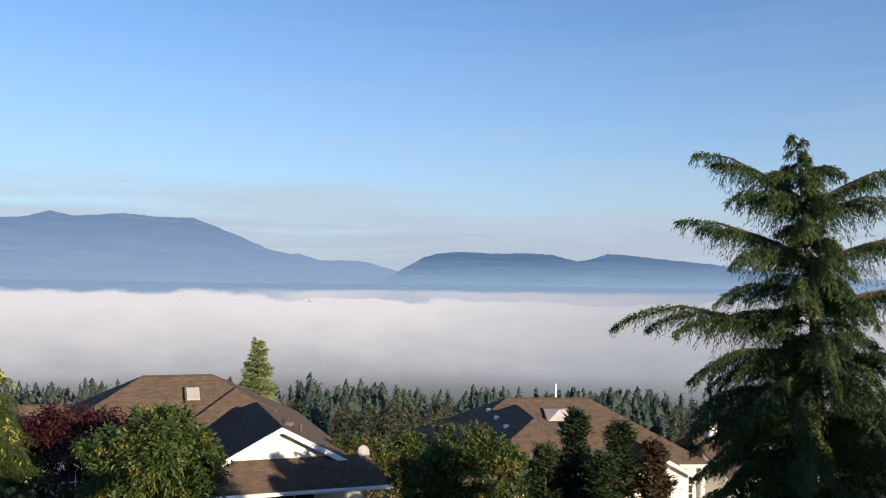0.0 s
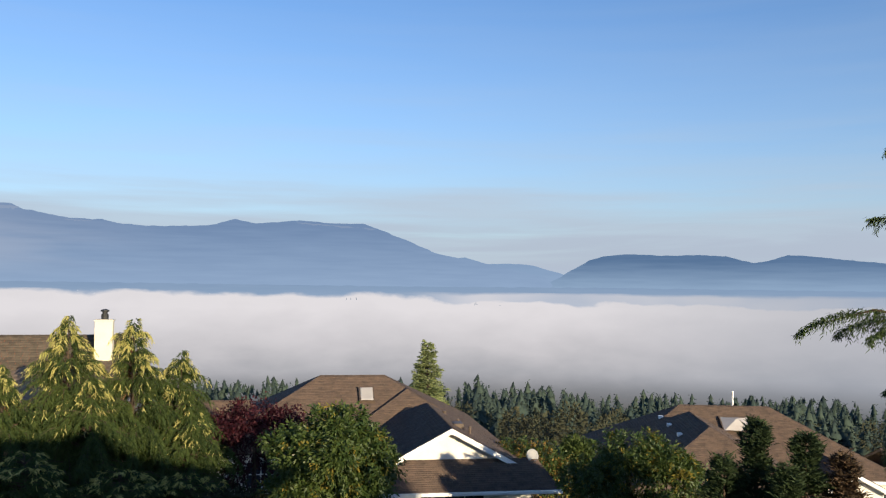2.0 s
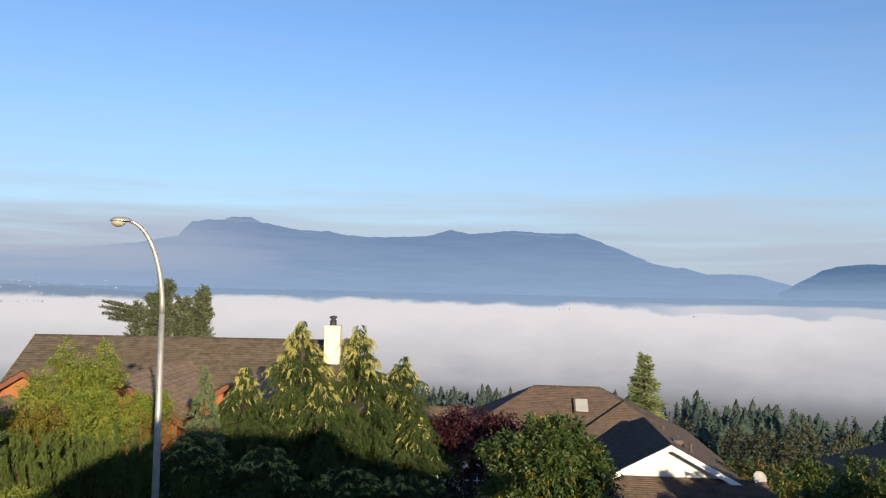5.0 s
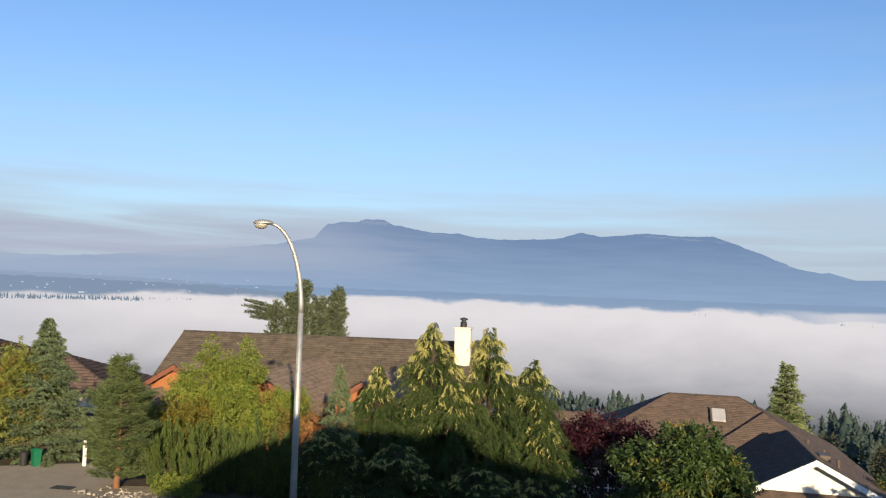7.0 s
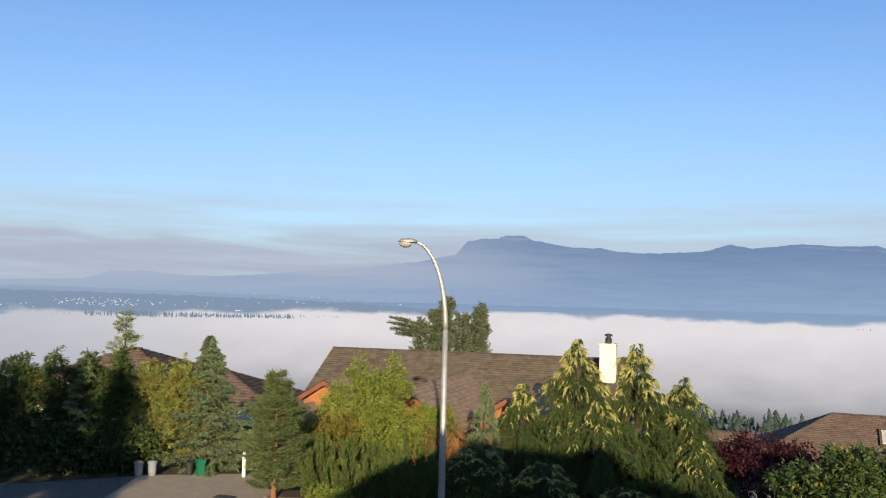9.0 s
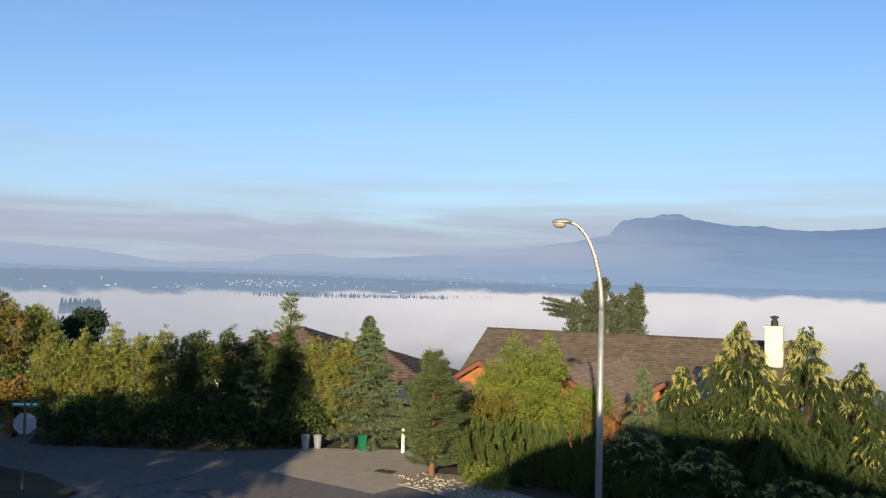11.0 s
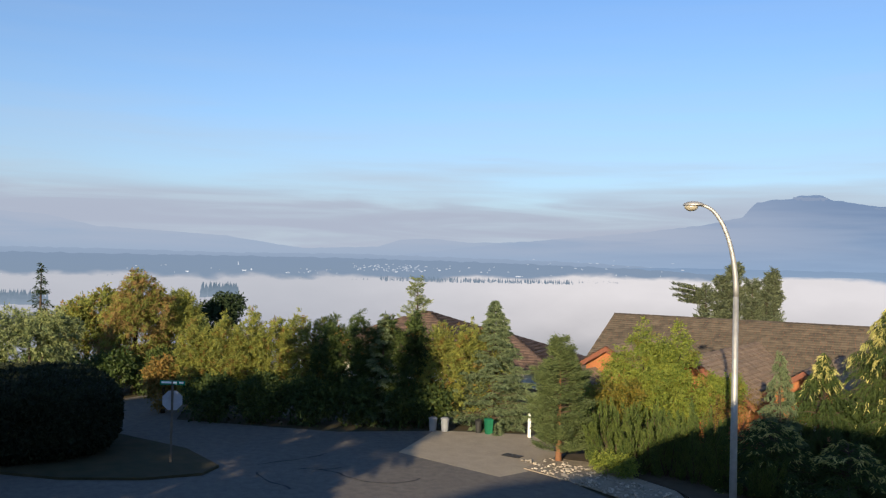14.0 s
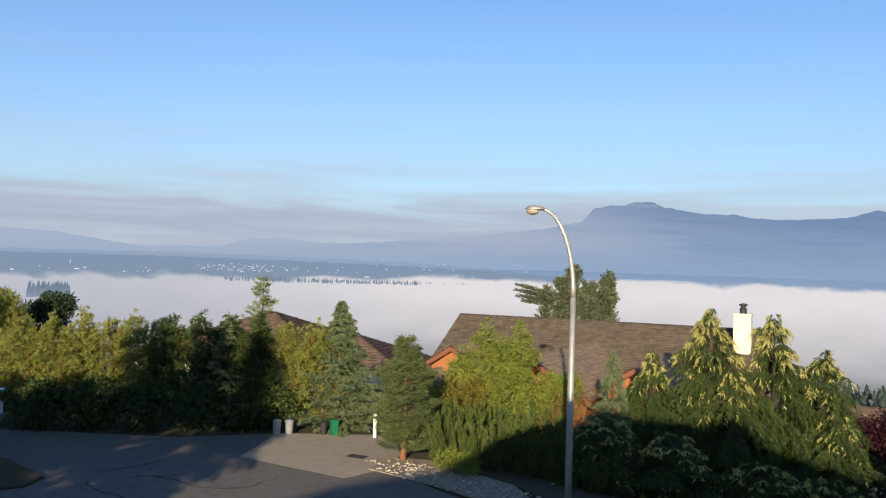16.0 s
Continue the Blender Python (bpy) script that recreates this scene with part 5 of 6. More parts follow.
# unseen trees beside and behind viewpoint: tallest known by shadow, others added for shade
for x, y, h, w, s in ((-14.6, -8.2, 11.4, 2.7, 161), (-13.2, -5.9, 10.9, 2.6, 170), (-12.0, -4.3, 10.3, 2.2, 171), (-16.0, -9.8, 8.5, 3.2, 163), (-18.3, -11.6, 8.3, 3.2, 164), (-20.5, -14.2, 8.2, 3.2, 165), (-22.6, -17.0, 8.0, 3.1, 166), (-12.5, -14.5, 9.0, 3.3, 174), (-9.5, -18.5, 9.6, 3.4, 175), (14.8, 4.8, 8.4, 2.6, 168), (18.0, 6.0, 9.6, 3.2, 169)):
    conifer("shade_fir", x, y, h, lambda q, w=w: w * (1 - q) ** 0.6 + 0.15, L_DARK, "unseen fir that throws shade on street and garden", "tree", s, whorl=0.5, per_whorl=7, leaf=(0.5, 0.17), leaves=4, step=0.26, base=0.04, uneven=0.45, group="garden firs", z=0)


# ---- far woods, fog, valley and hills ----
def far_woods():
    """Hundreds of firs on the slope below, each a ragged stack of boughs."""
    rng = np.random.default_rng(7)
    V, F, base = [], [], 0
    boughs = []

    def fir(x, y, z, h, w):
        nonlocal base
        boughs.append((x, y, z, h, w))
        w, h = w * 0.7, h * 0.95
        tiers, sides = 9, 9
        for k in range(tiers):
            q = k / tiers
            zb, zt = z + h * (0.1 + 0.9 * q), z + h * min(1.0, 0.1 + 0.9 * (q + 2.0 / tiers))
            r = w * (1 - q) ** 0.7 * rng.uniform(0.75, 1.15)
            off = rng.normal(size=2) * w * 0.1
            a = np.arange(sides) / sides * 2 * math.pi + rng.uniform(0, 6)
            rr = r * rng.uniform(0.3, 1.2, sides)
            ring = np.stack([x + off[0] + rr * np.cos(a), y + off[1] + rr * np.sin(a), zb - rr * rng.uniform(0.1, 0.5, sides)], 1)
            V.append(ring); V.append(np.array([[x + off[0] * 0.5, y + off[1] * 0.5, zt]]))
            for j in range(sides):
                F.append((base + j, base + (j + 1) % sides, base + sides))
            base += sides + 1

    for count, az0, az1, r0, r1, h0, h1 in ((210, -9.5, 3.5, 250, 380, 8, 18.5), (230, 2, 14, 270, 400, 8, 19.5), (200, 11, 30, 290, 400, 8, 19.5), (330, -30, -15, 300, 450, 9, 18.5), (70, -16, -8, 280, 380, 11, 17), (70, -60, -46, 420, 520, 14, 20), (120, -9, 30, 150, 245, 8, 13)):
        for _ in range(count):
            az, r = radians(rng.uniform(az0, az1)), rng.uniform(r0, r1)
            x, y = r * math.sin(az), r * math.cos(az)
            h = h0 + (h1 - h0) * rng.beta(1.3, 1.5)
            fir(x, y, gz(x, y) - 0.3, h, h * rng.uniform(0.24, 0.36))
    ob = mesh_part("far_woods", np.concatenate(V), F, L_FOREST)
    tagged(ob, "dense dark conifer woods on the slope below the houses", "woods", kind="stuff")
    # ragged boughs, most of them low and wide
    B = np.repeat(np.array(boughs), 150, 0)
    n = len(B)
    q = 0.04 + 0.92 * (1 - rng.random(n) ** 0.6)
    a = rng.random(n) * 2 * math.pi
    lump = 0.8 + 0.3 * np.sin(q * 37 + B[:, 0]) * np.cos(a * 2 + B[:, 1])
    rad = B[:, 4] * (1 - q) ** 0.78 * rng.uniform(0.5, 0.98, n) * lump
    pos = np.stack([B[:, 0] + rad * np.cos(a), B[:, 1] + rad * np.sin(a), B[:, 2] + B[:, 3] * q], 1)
    way = np.stack([np.cos(a), np.sin(a), rng.uniform(-0.5, 0.2, n) + (q > 0.93) * 0.5], 1)
    ob = leaf_mesh("far_woods_boughs", pos, way, 0.72, 0.38, L_FOREST, None, rng)
    tagged(ob, "ragged boughs of the dark conifer woods below", "woods", kind="stuff")
    # broadleaf crowns turning colour at the foot of the woods
    C = []
    for count, az0, az1, r0, r1 in ((26, -7, 2, 120, 210), (14, 8, 22, 150, 230), (10, -16, -8, 180, 260)):
        for _ in range(count):
            az, r = radians(rng.uniform(az0, az1)), rng.uniform(r0, r1)
            C.append((r * math.sin(az), r * math.cos(az), gz(r * math.sin(az), r * math.cos(az)), rng.uniform(2.2, 3.6), rng.uniform(5.5, 9.0)))
    C = np.repeat(np.array(C), 420, 0)
    d = rng_dirs(rng, len(C))
    lump = 0.85 + 0.25 * np.sin(d[:, 0] * 7 + C[:, 0]) * np.cos(d[:, 2] * 6 + C[:, 1])
    pos = C[:, :3] + d * np.stack([C[:, 3], C[:, 3], C[:, 4] * 0.42], 1) * (lump * rng.uniform(0.5, 1.0, len(C)) ** 0.4)[:, None]
    pos[:, 2] += C[:, 4] * 0.6
    ob = leaf_mesh("far_broadleaf_crowns", pos, d + rng_dirs(rng, len(C)) * 0.6, 0.5, 0.3, L_OLIVE, None, rng)
    tagged(ob, "olive and rusty broadleaf crowns below the houses", "woods", kind="stuff")


far_woods()


def fog_material():
    """Thick far-off morning fog: scattered light painted as emission, brighter crest, puffed upper edge."""
    mat = bpy.data.materials.new("valley_fog")
    mat.use_nodes = True
    nt = mat.node_tree
    nt.nodes.clear()
    n, link = nt.nodes.new, nt.links.new

    def ranged(src, a, b, lo=0.0, hi=1.0, smooth=True):
        r = n("ShaderNodeMapRange")
        if smooth:
            r.interpolation_type = "SMOOTHSTEP"
        for k, v in ((1, a), (2, b), (3, lo), (4, hi)):
            r.inputs[k].default_value = v
        link(src, r.inputs[0])
        return r.outputs[0]

    def maths(op, a, b):
        m = n("ShaderNodeMath"); m.operation = op
        for k, v in ((0, a), (1, b)):
            if isinstance(v, float):
                m.inputs[k].default_value = v
            else:
                link(v, m.inputs[k])
        return m.outputs[0]

    geo = n("ShaderNodeNewGeometry")
    off = n("ShaderNodeVectorMath"); off.operation = "SUBTRACT"; link(geo.outputs["Position"], off.inputs[0]); off.inputs[1].default_value = (0, 0, EYE)
    ln = n("ShaderNodeVectorMath"); ln.operation = "LENGTH"; link(off.outputs[0], ln.inputs[0])
    nrm = n("ShaderNodeVectorMath"); nrm.operation = "NORMALIZE"; link(off.outputs[0], nrm.inputs[0])
    sep = n("ShaderNodeSeparateXYZ"); link(nrm.outputs[0], sep.inputs[0])
    mp = n("ShaderNodeMapping"); mp.inputs["Scale"].default_value = (1, 1, 2.4); link(nrm.outputs[0], mp.inputs[0])
    big = n("ShaderNodeTexNoise"); big.inputs["Scale"].default_value, big.inputs["Detail"].default_value, big.inputs["Roughness"].default_value = 16, 8, 0.5
    link(mp.outputs[0], big.inputs[0])
    wide = n("ShaderNodeTexNoise"); wide.inputs["Scale"].default_value, wide.inputs["Detail"].default_value = 5, 3
    link(mp.outputs[0], wide.inputs[0])
    west = ranged(sep.outputs[0], -0.62, -0.95, 0.0, 0.006)
    east = ranged(sep.outputs[0], -0.27, -0.13, 0.0, 1.0)
    rolled = maths("ADD", maths("MULTIPLY", big.outputs[0], 0.027), maths("MULTIPLY", wide.outputs[0], 0.006))
    edge = maths("ADD", maths("ADD", rolled, west), maths("MULTIPLY", east, 0.0065))
    height = maths("ADD", sep.outputs[2], edge)
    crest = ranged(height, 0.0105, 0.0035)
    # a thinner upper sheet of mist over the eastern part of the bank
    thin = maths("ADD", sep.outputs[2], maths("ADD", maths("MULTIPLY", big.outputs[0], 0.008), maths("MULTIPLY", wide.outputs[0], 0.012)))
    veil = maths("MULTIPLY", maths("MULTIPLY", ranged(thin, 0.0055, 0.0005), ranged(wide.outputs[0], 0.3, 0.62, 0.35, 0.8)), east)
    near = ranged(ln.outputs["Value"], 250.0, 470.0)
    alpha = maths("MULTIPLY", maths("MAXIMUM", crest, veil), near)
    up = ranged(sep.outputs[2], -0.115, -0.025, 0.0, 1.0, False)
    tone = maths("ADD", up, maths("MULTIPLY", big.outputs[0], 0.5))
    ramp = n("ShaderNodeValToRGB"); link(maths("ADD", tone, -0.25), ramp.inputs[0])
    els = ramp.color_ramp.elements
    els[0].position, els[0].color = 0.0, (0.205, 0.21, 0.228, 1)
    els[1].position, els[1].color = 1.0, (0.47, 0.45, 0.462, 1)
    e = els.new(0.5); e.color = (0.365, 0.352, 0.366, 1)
    # smoky dimness westward and cooler tone eastward, painted into the emission colour
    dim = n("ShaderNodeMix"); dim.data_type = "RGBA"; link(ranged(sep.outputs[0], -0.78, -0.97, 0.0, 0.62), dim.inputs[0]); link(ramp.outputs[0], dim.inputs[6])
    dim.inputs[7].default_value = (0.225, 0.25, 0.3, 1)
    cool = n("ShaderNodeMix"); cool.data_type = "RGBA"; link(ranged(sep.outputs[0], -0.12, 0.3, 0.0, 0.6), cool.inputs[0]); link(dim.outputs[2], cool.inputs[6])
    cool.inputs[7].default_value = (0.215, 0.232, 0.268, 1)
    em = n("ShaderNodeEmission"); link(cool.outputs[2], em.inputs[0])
    tp = n("ShaderNodeBsdfTransparent")
    b = n("ShaderNodeMixShader"); link(alpha, b.inputs[0]); link(tp.outputs[0], b.inputs[1]); link(em.outputs[0], b.inputs[2])
    out = n("ShaderNodeOutputMaterial"); link(b.outputs[0], out.inputs[0])
    return mat


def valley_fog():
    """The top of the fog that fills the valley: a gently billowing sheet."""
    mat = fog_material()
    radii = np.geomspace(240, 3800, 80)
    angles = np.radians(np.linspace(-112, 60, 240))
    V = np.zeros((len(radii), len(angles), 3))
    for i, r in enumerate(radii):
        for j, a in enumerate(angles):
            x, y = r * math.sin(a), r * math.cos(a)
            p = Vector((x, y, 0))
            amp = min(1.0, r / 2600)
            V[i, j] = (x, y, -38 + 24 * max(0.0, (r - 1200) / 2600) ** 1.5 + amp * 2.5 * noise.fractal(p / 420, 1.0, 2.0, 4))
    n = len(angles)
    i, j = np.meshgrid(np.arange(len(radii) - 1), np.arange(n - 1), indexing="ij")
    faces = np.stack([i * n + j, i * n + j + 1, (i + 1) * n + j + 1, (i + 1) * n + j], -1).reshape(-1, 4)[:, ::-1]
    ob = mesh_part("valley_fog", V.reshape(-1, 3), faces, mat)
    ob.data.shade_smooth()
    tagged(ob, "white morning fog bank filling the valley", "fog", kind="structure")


valley_fog()


def range_of_hills(name, profile, r, depth, mat, label, rough=6.0, seed=0, base=-80):
    """A long hill: its skyline by azimuth and elevation in degrees, with spurs and gullies down its face."""
    az = np.array([p[0] for p in profile], float)
    el = np.array([p[1] for p in profile], float)
    a = np.linspace(az[0], az[-1], 420)
    e = np.interp(a, az, el)
    rows = 26
    V = np.zeros((rows, len(a), 3))
    for j in range(len(a)):
        top = EYE + r * math.tan(radians(e[j]))
        jag = noise.fractal(Vector((a[j] * 1.3, seed, 0)), 1.0, 2.0, 6) * rough
        for i in range(rows):
            q = i / (rows - 1)
            rr = r - depth * (1 - q)
            spur = noise.fractal(Vector((a[j] * 0.5, q * 3, seed + 5)), 1.0, 2.0, 5)
            z = base + (top + jag * q - base) * (q ** 0.8) + spur * 45 * q * (1 - q) * 2
            V[i, j] = (rr * math.sin(radians(a[j])), rr * math.cos(radians(a[j])), z)
    n = len(a)
    i, j = np.meshgrid(np.arange(rows - 1), np.arange(n - 1), indexing="ij")
    faces = np.stack([i * n + j, i * n + j + 1, (i + 1) * n + j + 1, (i + 1) * n + j], -1).reshape(-1, 4)
    ob = mesh_part(name, V.reshape(-1, 3), faces, mat)
    tagged(ob, label, "hill", kind="structure")


# haze and airlight are already in these hill colours, as emission
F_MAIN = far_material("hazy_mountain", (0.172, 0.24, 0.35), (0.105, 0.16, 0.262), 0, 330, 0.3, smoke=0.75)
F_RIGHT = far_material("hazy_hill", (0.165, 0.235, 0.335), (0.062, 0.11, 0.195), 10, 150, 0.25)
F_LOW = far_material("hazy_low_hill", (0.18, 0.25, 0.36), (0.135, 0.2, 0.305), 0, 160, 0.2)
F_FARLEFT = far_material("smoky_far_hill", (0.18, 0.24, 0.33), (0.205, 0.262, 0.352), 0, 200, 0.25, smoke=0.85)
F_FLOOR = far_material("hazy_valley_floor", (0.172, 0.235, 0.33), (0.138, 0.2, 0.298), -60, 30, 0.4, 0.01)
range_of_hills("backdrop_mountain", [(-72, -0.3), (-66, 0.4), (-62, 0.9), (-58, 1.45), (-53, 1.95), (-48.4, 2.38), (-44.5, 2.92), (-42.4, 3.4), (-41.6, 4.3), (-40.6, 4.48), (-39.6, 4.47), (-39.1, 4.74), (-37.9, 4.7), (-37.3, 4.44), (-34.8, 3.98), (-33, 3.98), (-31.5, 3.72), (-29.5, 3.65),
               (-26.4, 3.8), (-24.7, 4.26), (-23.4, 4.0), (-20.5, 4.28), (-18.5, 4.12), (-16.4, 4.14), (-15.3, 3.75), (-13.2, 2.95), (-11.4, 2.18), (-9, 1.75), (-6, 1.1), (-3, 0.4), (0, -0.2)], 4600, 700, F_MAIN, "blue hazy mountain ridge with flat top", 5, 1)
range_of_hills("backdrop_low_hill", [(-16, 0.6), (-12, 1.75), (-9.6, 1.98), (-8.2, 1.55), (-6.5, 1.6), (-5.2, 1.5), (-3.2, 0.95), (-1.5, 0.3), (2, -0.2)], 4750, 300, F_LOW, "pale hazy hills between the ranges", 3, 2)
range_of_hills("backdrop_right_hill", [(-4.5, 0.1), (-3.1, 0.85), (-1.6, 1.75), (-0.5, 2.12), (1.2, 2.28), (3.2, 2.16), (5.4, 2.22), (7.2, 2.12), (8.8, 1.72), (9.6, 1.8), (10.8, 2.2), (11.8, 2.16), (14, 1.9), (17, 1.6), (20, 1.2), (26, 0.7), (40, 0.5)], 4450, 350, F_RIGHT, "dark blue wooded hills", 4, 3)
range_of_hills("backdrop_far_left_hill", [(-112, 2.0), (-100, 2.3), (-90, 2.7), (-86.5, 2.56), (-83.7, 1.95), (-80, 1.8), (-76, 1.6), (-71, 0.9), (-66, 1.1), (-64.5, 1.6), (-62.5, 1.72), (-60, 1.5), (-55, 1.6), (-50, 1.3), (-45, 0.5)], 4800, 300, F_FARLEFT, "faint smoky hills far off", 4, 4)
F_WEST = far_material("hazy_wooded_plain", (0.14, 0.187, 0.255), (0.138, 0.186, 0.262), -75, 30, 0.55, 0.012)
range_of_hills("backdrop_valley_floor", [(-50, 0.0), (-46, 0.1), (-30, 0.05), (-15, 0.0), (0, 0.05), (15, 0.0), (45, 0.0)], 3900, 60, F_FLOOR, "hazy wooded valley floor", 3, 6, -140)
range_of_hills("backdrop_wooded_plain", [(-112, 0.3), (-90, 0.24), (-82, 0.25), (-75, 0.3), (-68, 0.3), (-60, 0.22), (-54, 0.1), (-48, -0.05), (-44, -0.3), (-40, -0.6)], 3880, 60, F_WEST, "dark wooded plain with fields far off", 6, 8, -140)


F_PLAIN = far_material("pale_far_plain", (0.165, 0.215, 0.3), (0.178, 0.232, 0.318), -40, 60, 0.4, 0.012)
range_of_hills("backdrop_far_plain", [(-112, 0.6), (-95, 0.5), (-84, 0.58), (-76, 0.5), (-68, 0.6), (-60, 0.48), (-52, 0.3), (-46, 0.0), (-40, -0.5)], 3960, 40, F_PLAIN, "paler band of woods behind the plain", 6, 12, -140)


def rock_faces():
    """Pale bluffs just under the skyline of the mountain."""
    V, F = [], []
    for az0, az1, e0, e1, drop in ((-39.5, -37.5, 4.62, 4.56, 0.34), (-20.8, -18.4, 4.14, 4.0, 0.12), (-18.4, -15.6, 4.0, 3.82, 0.2), (-35.0, -33.4, 3.9, 3.86, 0.08)):
        k = 36
        b = len(V)
        for i in range(k + 1):
            q = i / k
            az, top = az0 + (az1 - az0) * q, e0 + (e1 - e0) * q + 0.05 * noise.fractal(Vector((q * 9 + az0, 0, 0)), 1.0, 2.0, 4)
            low = top - drop * (0.25 + 0.75 * math.sin(math.pi * q) ** 0.5) * (0.7 + 0.6 * noise.noise(Vector((q * 14 + az0, 3, 0))))
            for el in (top, low):
                r = 4540 if el == top else 4535
                V.append((r * math.sin(radians(az)), r * math.cos(radians(az)), EYE + r * math.tan(radians(el))))
        F += [(b + 2 * i, b + 2 * i + 2, b + 2 * i + 3, b + 2 * i + 1) for i in range(k)]
    ob = mesh_part("backdrop_rock_face", V, F, far_material("hazy_rock", (0.125, 0.175, 0.27), (0.155, 0.2, 0.287), 200, 400, 0.6, 0.03))
    tagged(ob, "pale rock bluffs under the mountain skyline", "cliff", kind="structure")


rock_faces()


def far_town():
    """Specks of sunlit buildings on the valley floor."""
    rng = np.random.default_rng(3)
    bm = bmesh.new()
    spots = []
    for n, az0, az1, el0, el1, w0, w1 in ((70, -67.6, -63.6, -0.6, -0.05, 1.2, 4.0), (24, -63.5, -58.0, -0.55, -0.1, 1.5, 5.0), (14, -72.0, -68.0, -0.8, -0.3, 1.2, 3.0), (40, -90.0, -82.0, -1.55, -1.1, 1.2, 3.5), (22, -56.0, -45.0, -0.2, 0.5, 1.5, 6.0), (8, -82.0, -76.0, -0.9, -0.4, 1.2, 3.0), (26, -60.0, -25.0, -0.75, -0.4, 1.2, 3.0)):
        for _ in range(n):
            spots.append((rng.uniform(az0, az1), rng.uniform(el0, el1), rng.uniform(w0, w1), rng.uniform(1.6, 3.6)))
    spots += [(-75.03, -0.3, 1.6, 14.0), (-74.65, -0.68, 9.0, 4.5), (-74.2, -0.62, 3.0, 7.0), (-78.2, -0.82, 6.0, 5.0), (-56.6, -0.72, 11.0, 4.0)]
    for az, el, w, h in spots:
        r = 3790
        x, y, z = r * math.sin(radians(az)), r * math.cos(radians(az)), EYE + r * math.tan(radians(el))
        box(bm, -w, w, -2, 2, 0, h, pose(x, y, z, 0, 0, -az))
    # sunlight and haze on the walls are put in as emission
    ob = part("far_town", bm, far_material("sunlit_walls", (0.52, 0.53, 0.56), (0.30, 0.34, 0.41), -60, 40, 0.6, 0.09))
    tagged(ob, "pale specks of a distant town", "town", kind="stuff")


far_town()


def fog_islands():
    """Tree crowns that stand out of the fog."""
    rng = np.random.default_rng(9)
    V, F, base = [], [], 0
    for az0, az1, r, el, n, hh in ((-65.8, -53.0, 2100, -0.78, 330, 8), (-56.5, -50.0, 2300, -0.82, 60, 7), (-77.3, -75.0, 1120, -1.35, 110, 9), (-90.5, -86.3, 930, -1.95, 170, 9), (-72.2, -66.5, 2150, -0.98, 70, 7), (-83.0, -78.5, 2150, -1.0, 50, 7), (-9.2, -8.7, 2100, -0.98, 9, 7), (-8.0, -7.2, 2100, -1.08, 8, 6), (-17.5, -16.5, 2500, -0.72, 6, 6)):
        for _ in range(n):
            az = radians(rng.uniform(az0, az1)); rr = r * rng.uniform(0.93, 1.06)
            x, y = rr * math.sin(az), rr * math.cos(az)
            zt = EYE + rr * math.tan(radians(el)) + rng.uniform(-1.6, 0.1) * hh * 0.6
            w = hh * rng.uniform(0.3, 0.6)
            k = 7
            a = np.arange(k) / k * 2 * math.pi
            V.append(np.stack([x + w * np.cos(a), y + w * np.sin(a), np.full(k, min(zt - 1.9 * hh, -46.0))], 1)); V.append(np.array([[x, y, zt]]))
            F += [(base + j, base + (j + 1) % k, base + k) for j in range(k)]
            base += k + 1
    # haze painted into the crowns: emission that pales towards the fog
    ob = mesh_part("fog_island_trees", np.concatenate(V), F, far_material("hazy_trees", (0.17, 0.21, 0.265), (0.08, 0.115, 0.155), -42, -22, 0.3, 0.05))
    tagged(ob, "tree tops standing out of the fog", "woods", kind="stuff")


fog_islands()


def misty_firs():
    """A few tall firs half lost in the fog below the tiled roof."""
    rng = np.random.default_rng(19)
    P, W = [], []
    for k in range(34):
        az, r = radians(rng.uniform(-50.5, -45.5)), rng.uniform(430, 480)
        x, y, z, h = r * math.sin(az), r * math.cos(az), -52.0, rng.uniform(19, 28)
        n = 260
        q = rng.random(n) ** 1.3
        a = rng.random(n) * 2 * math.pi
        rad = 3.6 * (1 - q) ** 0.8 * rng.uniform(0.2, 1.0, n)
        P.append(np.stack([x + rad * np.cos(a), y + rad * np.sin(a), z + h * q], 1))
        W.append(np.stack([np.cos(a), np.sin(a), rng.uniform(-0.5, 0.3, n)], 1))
    # no fog lies before them: the veil is a grey emission colour
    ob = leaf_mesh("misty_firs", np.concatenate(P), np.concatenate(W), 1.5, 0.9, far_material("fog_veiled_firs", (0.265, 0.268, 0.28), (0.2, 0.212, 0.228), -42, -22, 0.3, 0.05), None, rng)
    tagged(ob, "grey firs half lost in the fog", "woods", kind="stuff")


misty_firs()


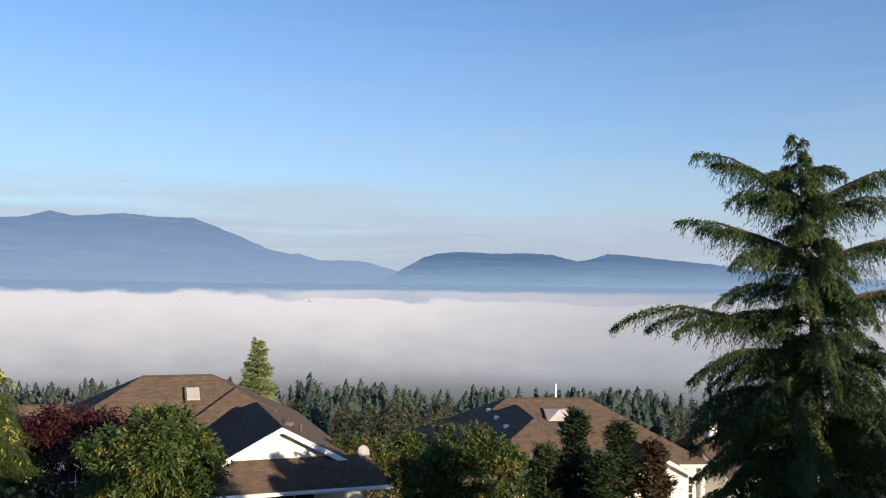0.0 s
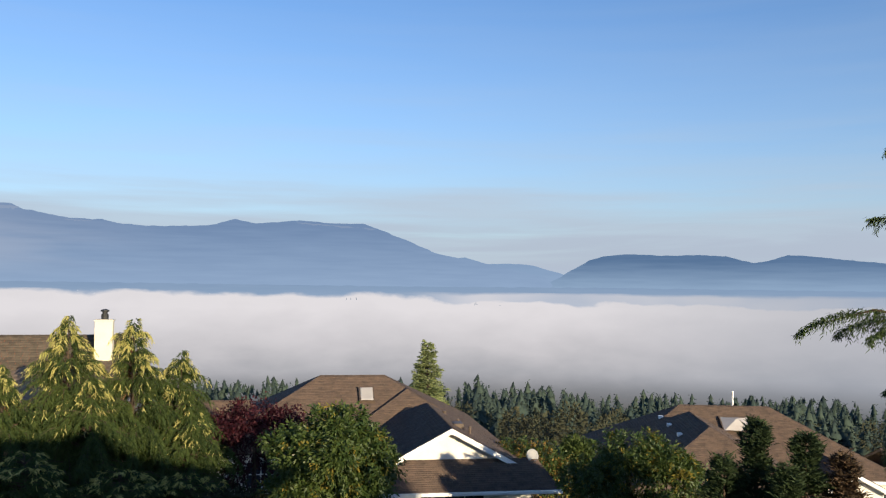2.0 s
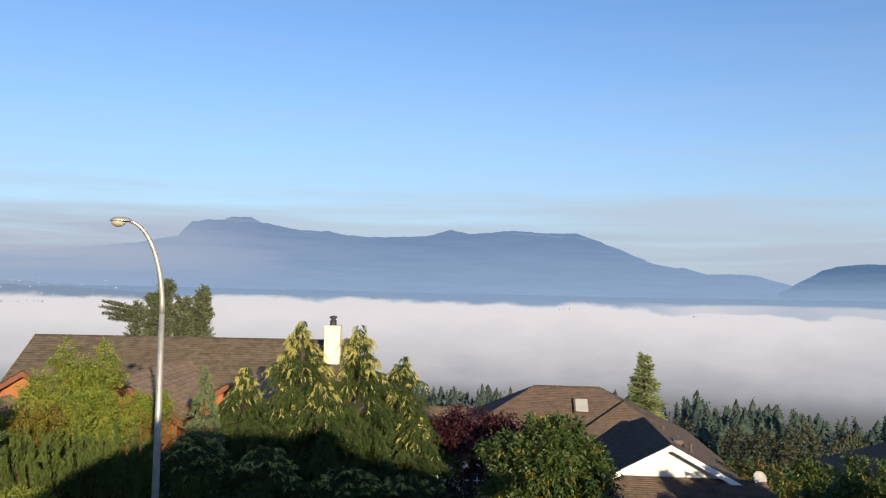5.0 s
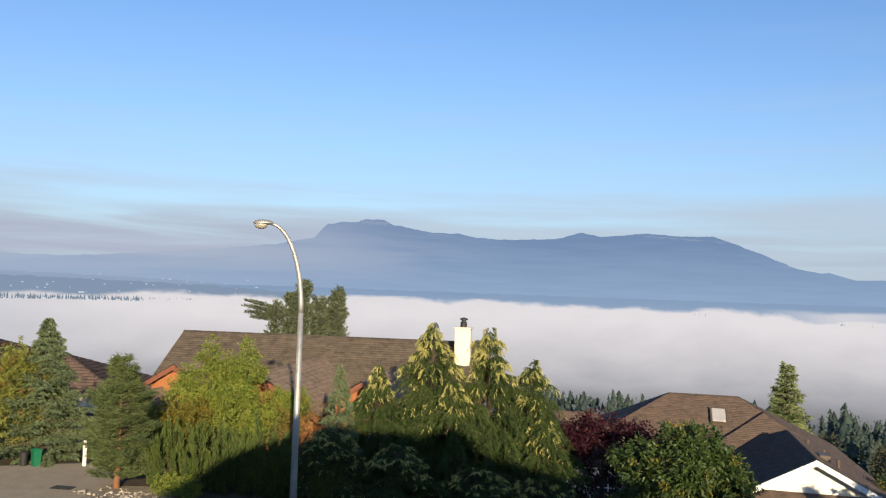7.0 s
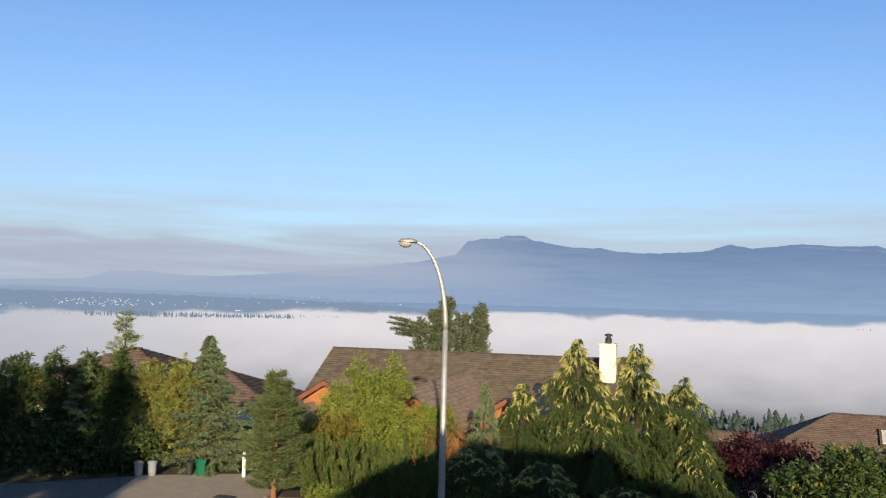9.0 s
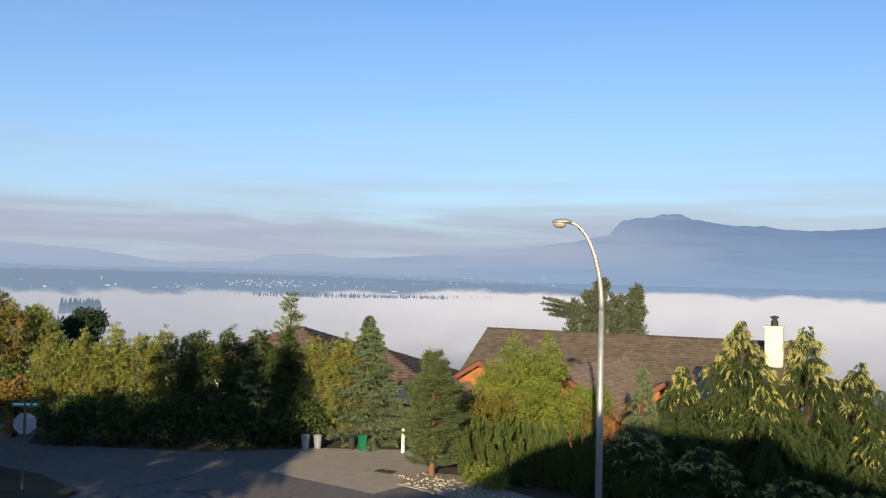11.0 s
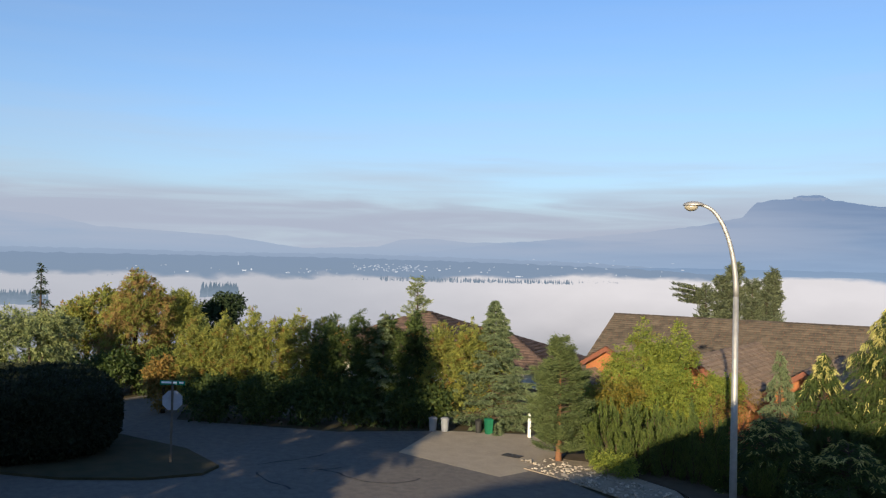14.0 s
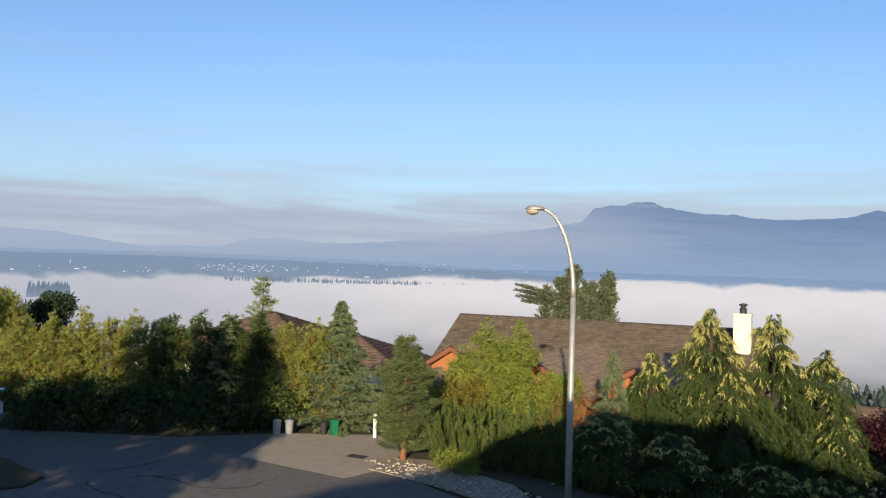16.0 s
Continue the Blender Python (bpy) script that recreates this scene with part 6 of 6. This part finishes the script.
def smoke_layer(name, label, far, east, west, floor, patchy):
    """Thin smoke lying along the horizon, thicker towards the west."""
    mat = bpy.data.materials.new(name)
    mat.use_nodes = True
    nt = mat.node_tree
    nt.nodes.clear()
    n, link = nt.nodes.new, nt.links.new
    geo = n("ShaderNodeNewGeometry")
    nrm = n("ShaderNodeVectorMath"); nrm.operation = "NORMALIZE"; link(geo.outputs["Position"], nrm.inputs[0])
    sep = n("ShaderNodeSeparateXYZ"); link(nrm.outputs[0], sep.inputs[0])
    mp = n("ShaderNodeMapping"); mp.inputs["Scale"].default_value = (3.2, 3.2, 42); link(nrm.outputs[0], mp.inputs[0])
    noi = n("ShaderNodeTexNoise"); noi.inputs["Scale"].default_value, noi.inputs["Detail"].default_value, noi.inputs["Distortion"].default_value = 1.3, 6, 0.6
    link(mp.outputs[0], noi.inputs[0])

    def ranged(src, a, b, lo=0.0, hi=1.0):
        r = n("ShaderNodeMapRange"); r.interpolation_type = "SMOOTHSTEP"
        for k, v in ((1, a), (2, b), (3, lo), (4, hi)):
            r.inputs[k].default_value = v
        link(src, r.inputs[0])
        return r.outputs[0]

    def times(a, b):
        m = n("ShaderNodeMath"); m.operation = "MULTIPLY"; link(a, m.inputs[0]); link(b, m.inputs[1])
        return m.outputs[0]

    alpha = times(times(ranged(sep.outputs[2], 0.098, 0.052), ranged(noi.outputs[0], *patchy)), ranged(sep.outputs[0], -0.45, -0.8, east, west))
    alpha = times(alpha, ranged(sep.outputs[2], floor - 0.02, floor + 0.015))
    # the smoke's scattered light, put in as one pale emission colour
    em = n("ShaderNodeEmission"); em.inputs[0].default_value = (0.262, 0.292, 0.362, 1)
    tp = n("ShaderNodeBsdfTransparent")
    mix = n("ShaderNodeMixShader"); link(alpha, mix.inputs[0]); link(tp.outputs[0], mix.inputs[1]); link(em.outputs[0], mix.inputs[2])
    out = n("ShaderNodeOutputMaterial"); link(mix.outputs[0], out.inputs[0])
    V, F = [], []
    for k in range(101):
        a = radians(-112 + 172 * k / 100)
        for z in (-100, 560):
            V.append((far * math.sin(a), far * math.cos(a), z))
    for k in range(100):
        F.append((2 * k, 2 * k + 2, 2 * k + 3, 2 * k + 1))
    tagged(mesh_part(name, V, F, mat), label, "smoke", kind="structure")


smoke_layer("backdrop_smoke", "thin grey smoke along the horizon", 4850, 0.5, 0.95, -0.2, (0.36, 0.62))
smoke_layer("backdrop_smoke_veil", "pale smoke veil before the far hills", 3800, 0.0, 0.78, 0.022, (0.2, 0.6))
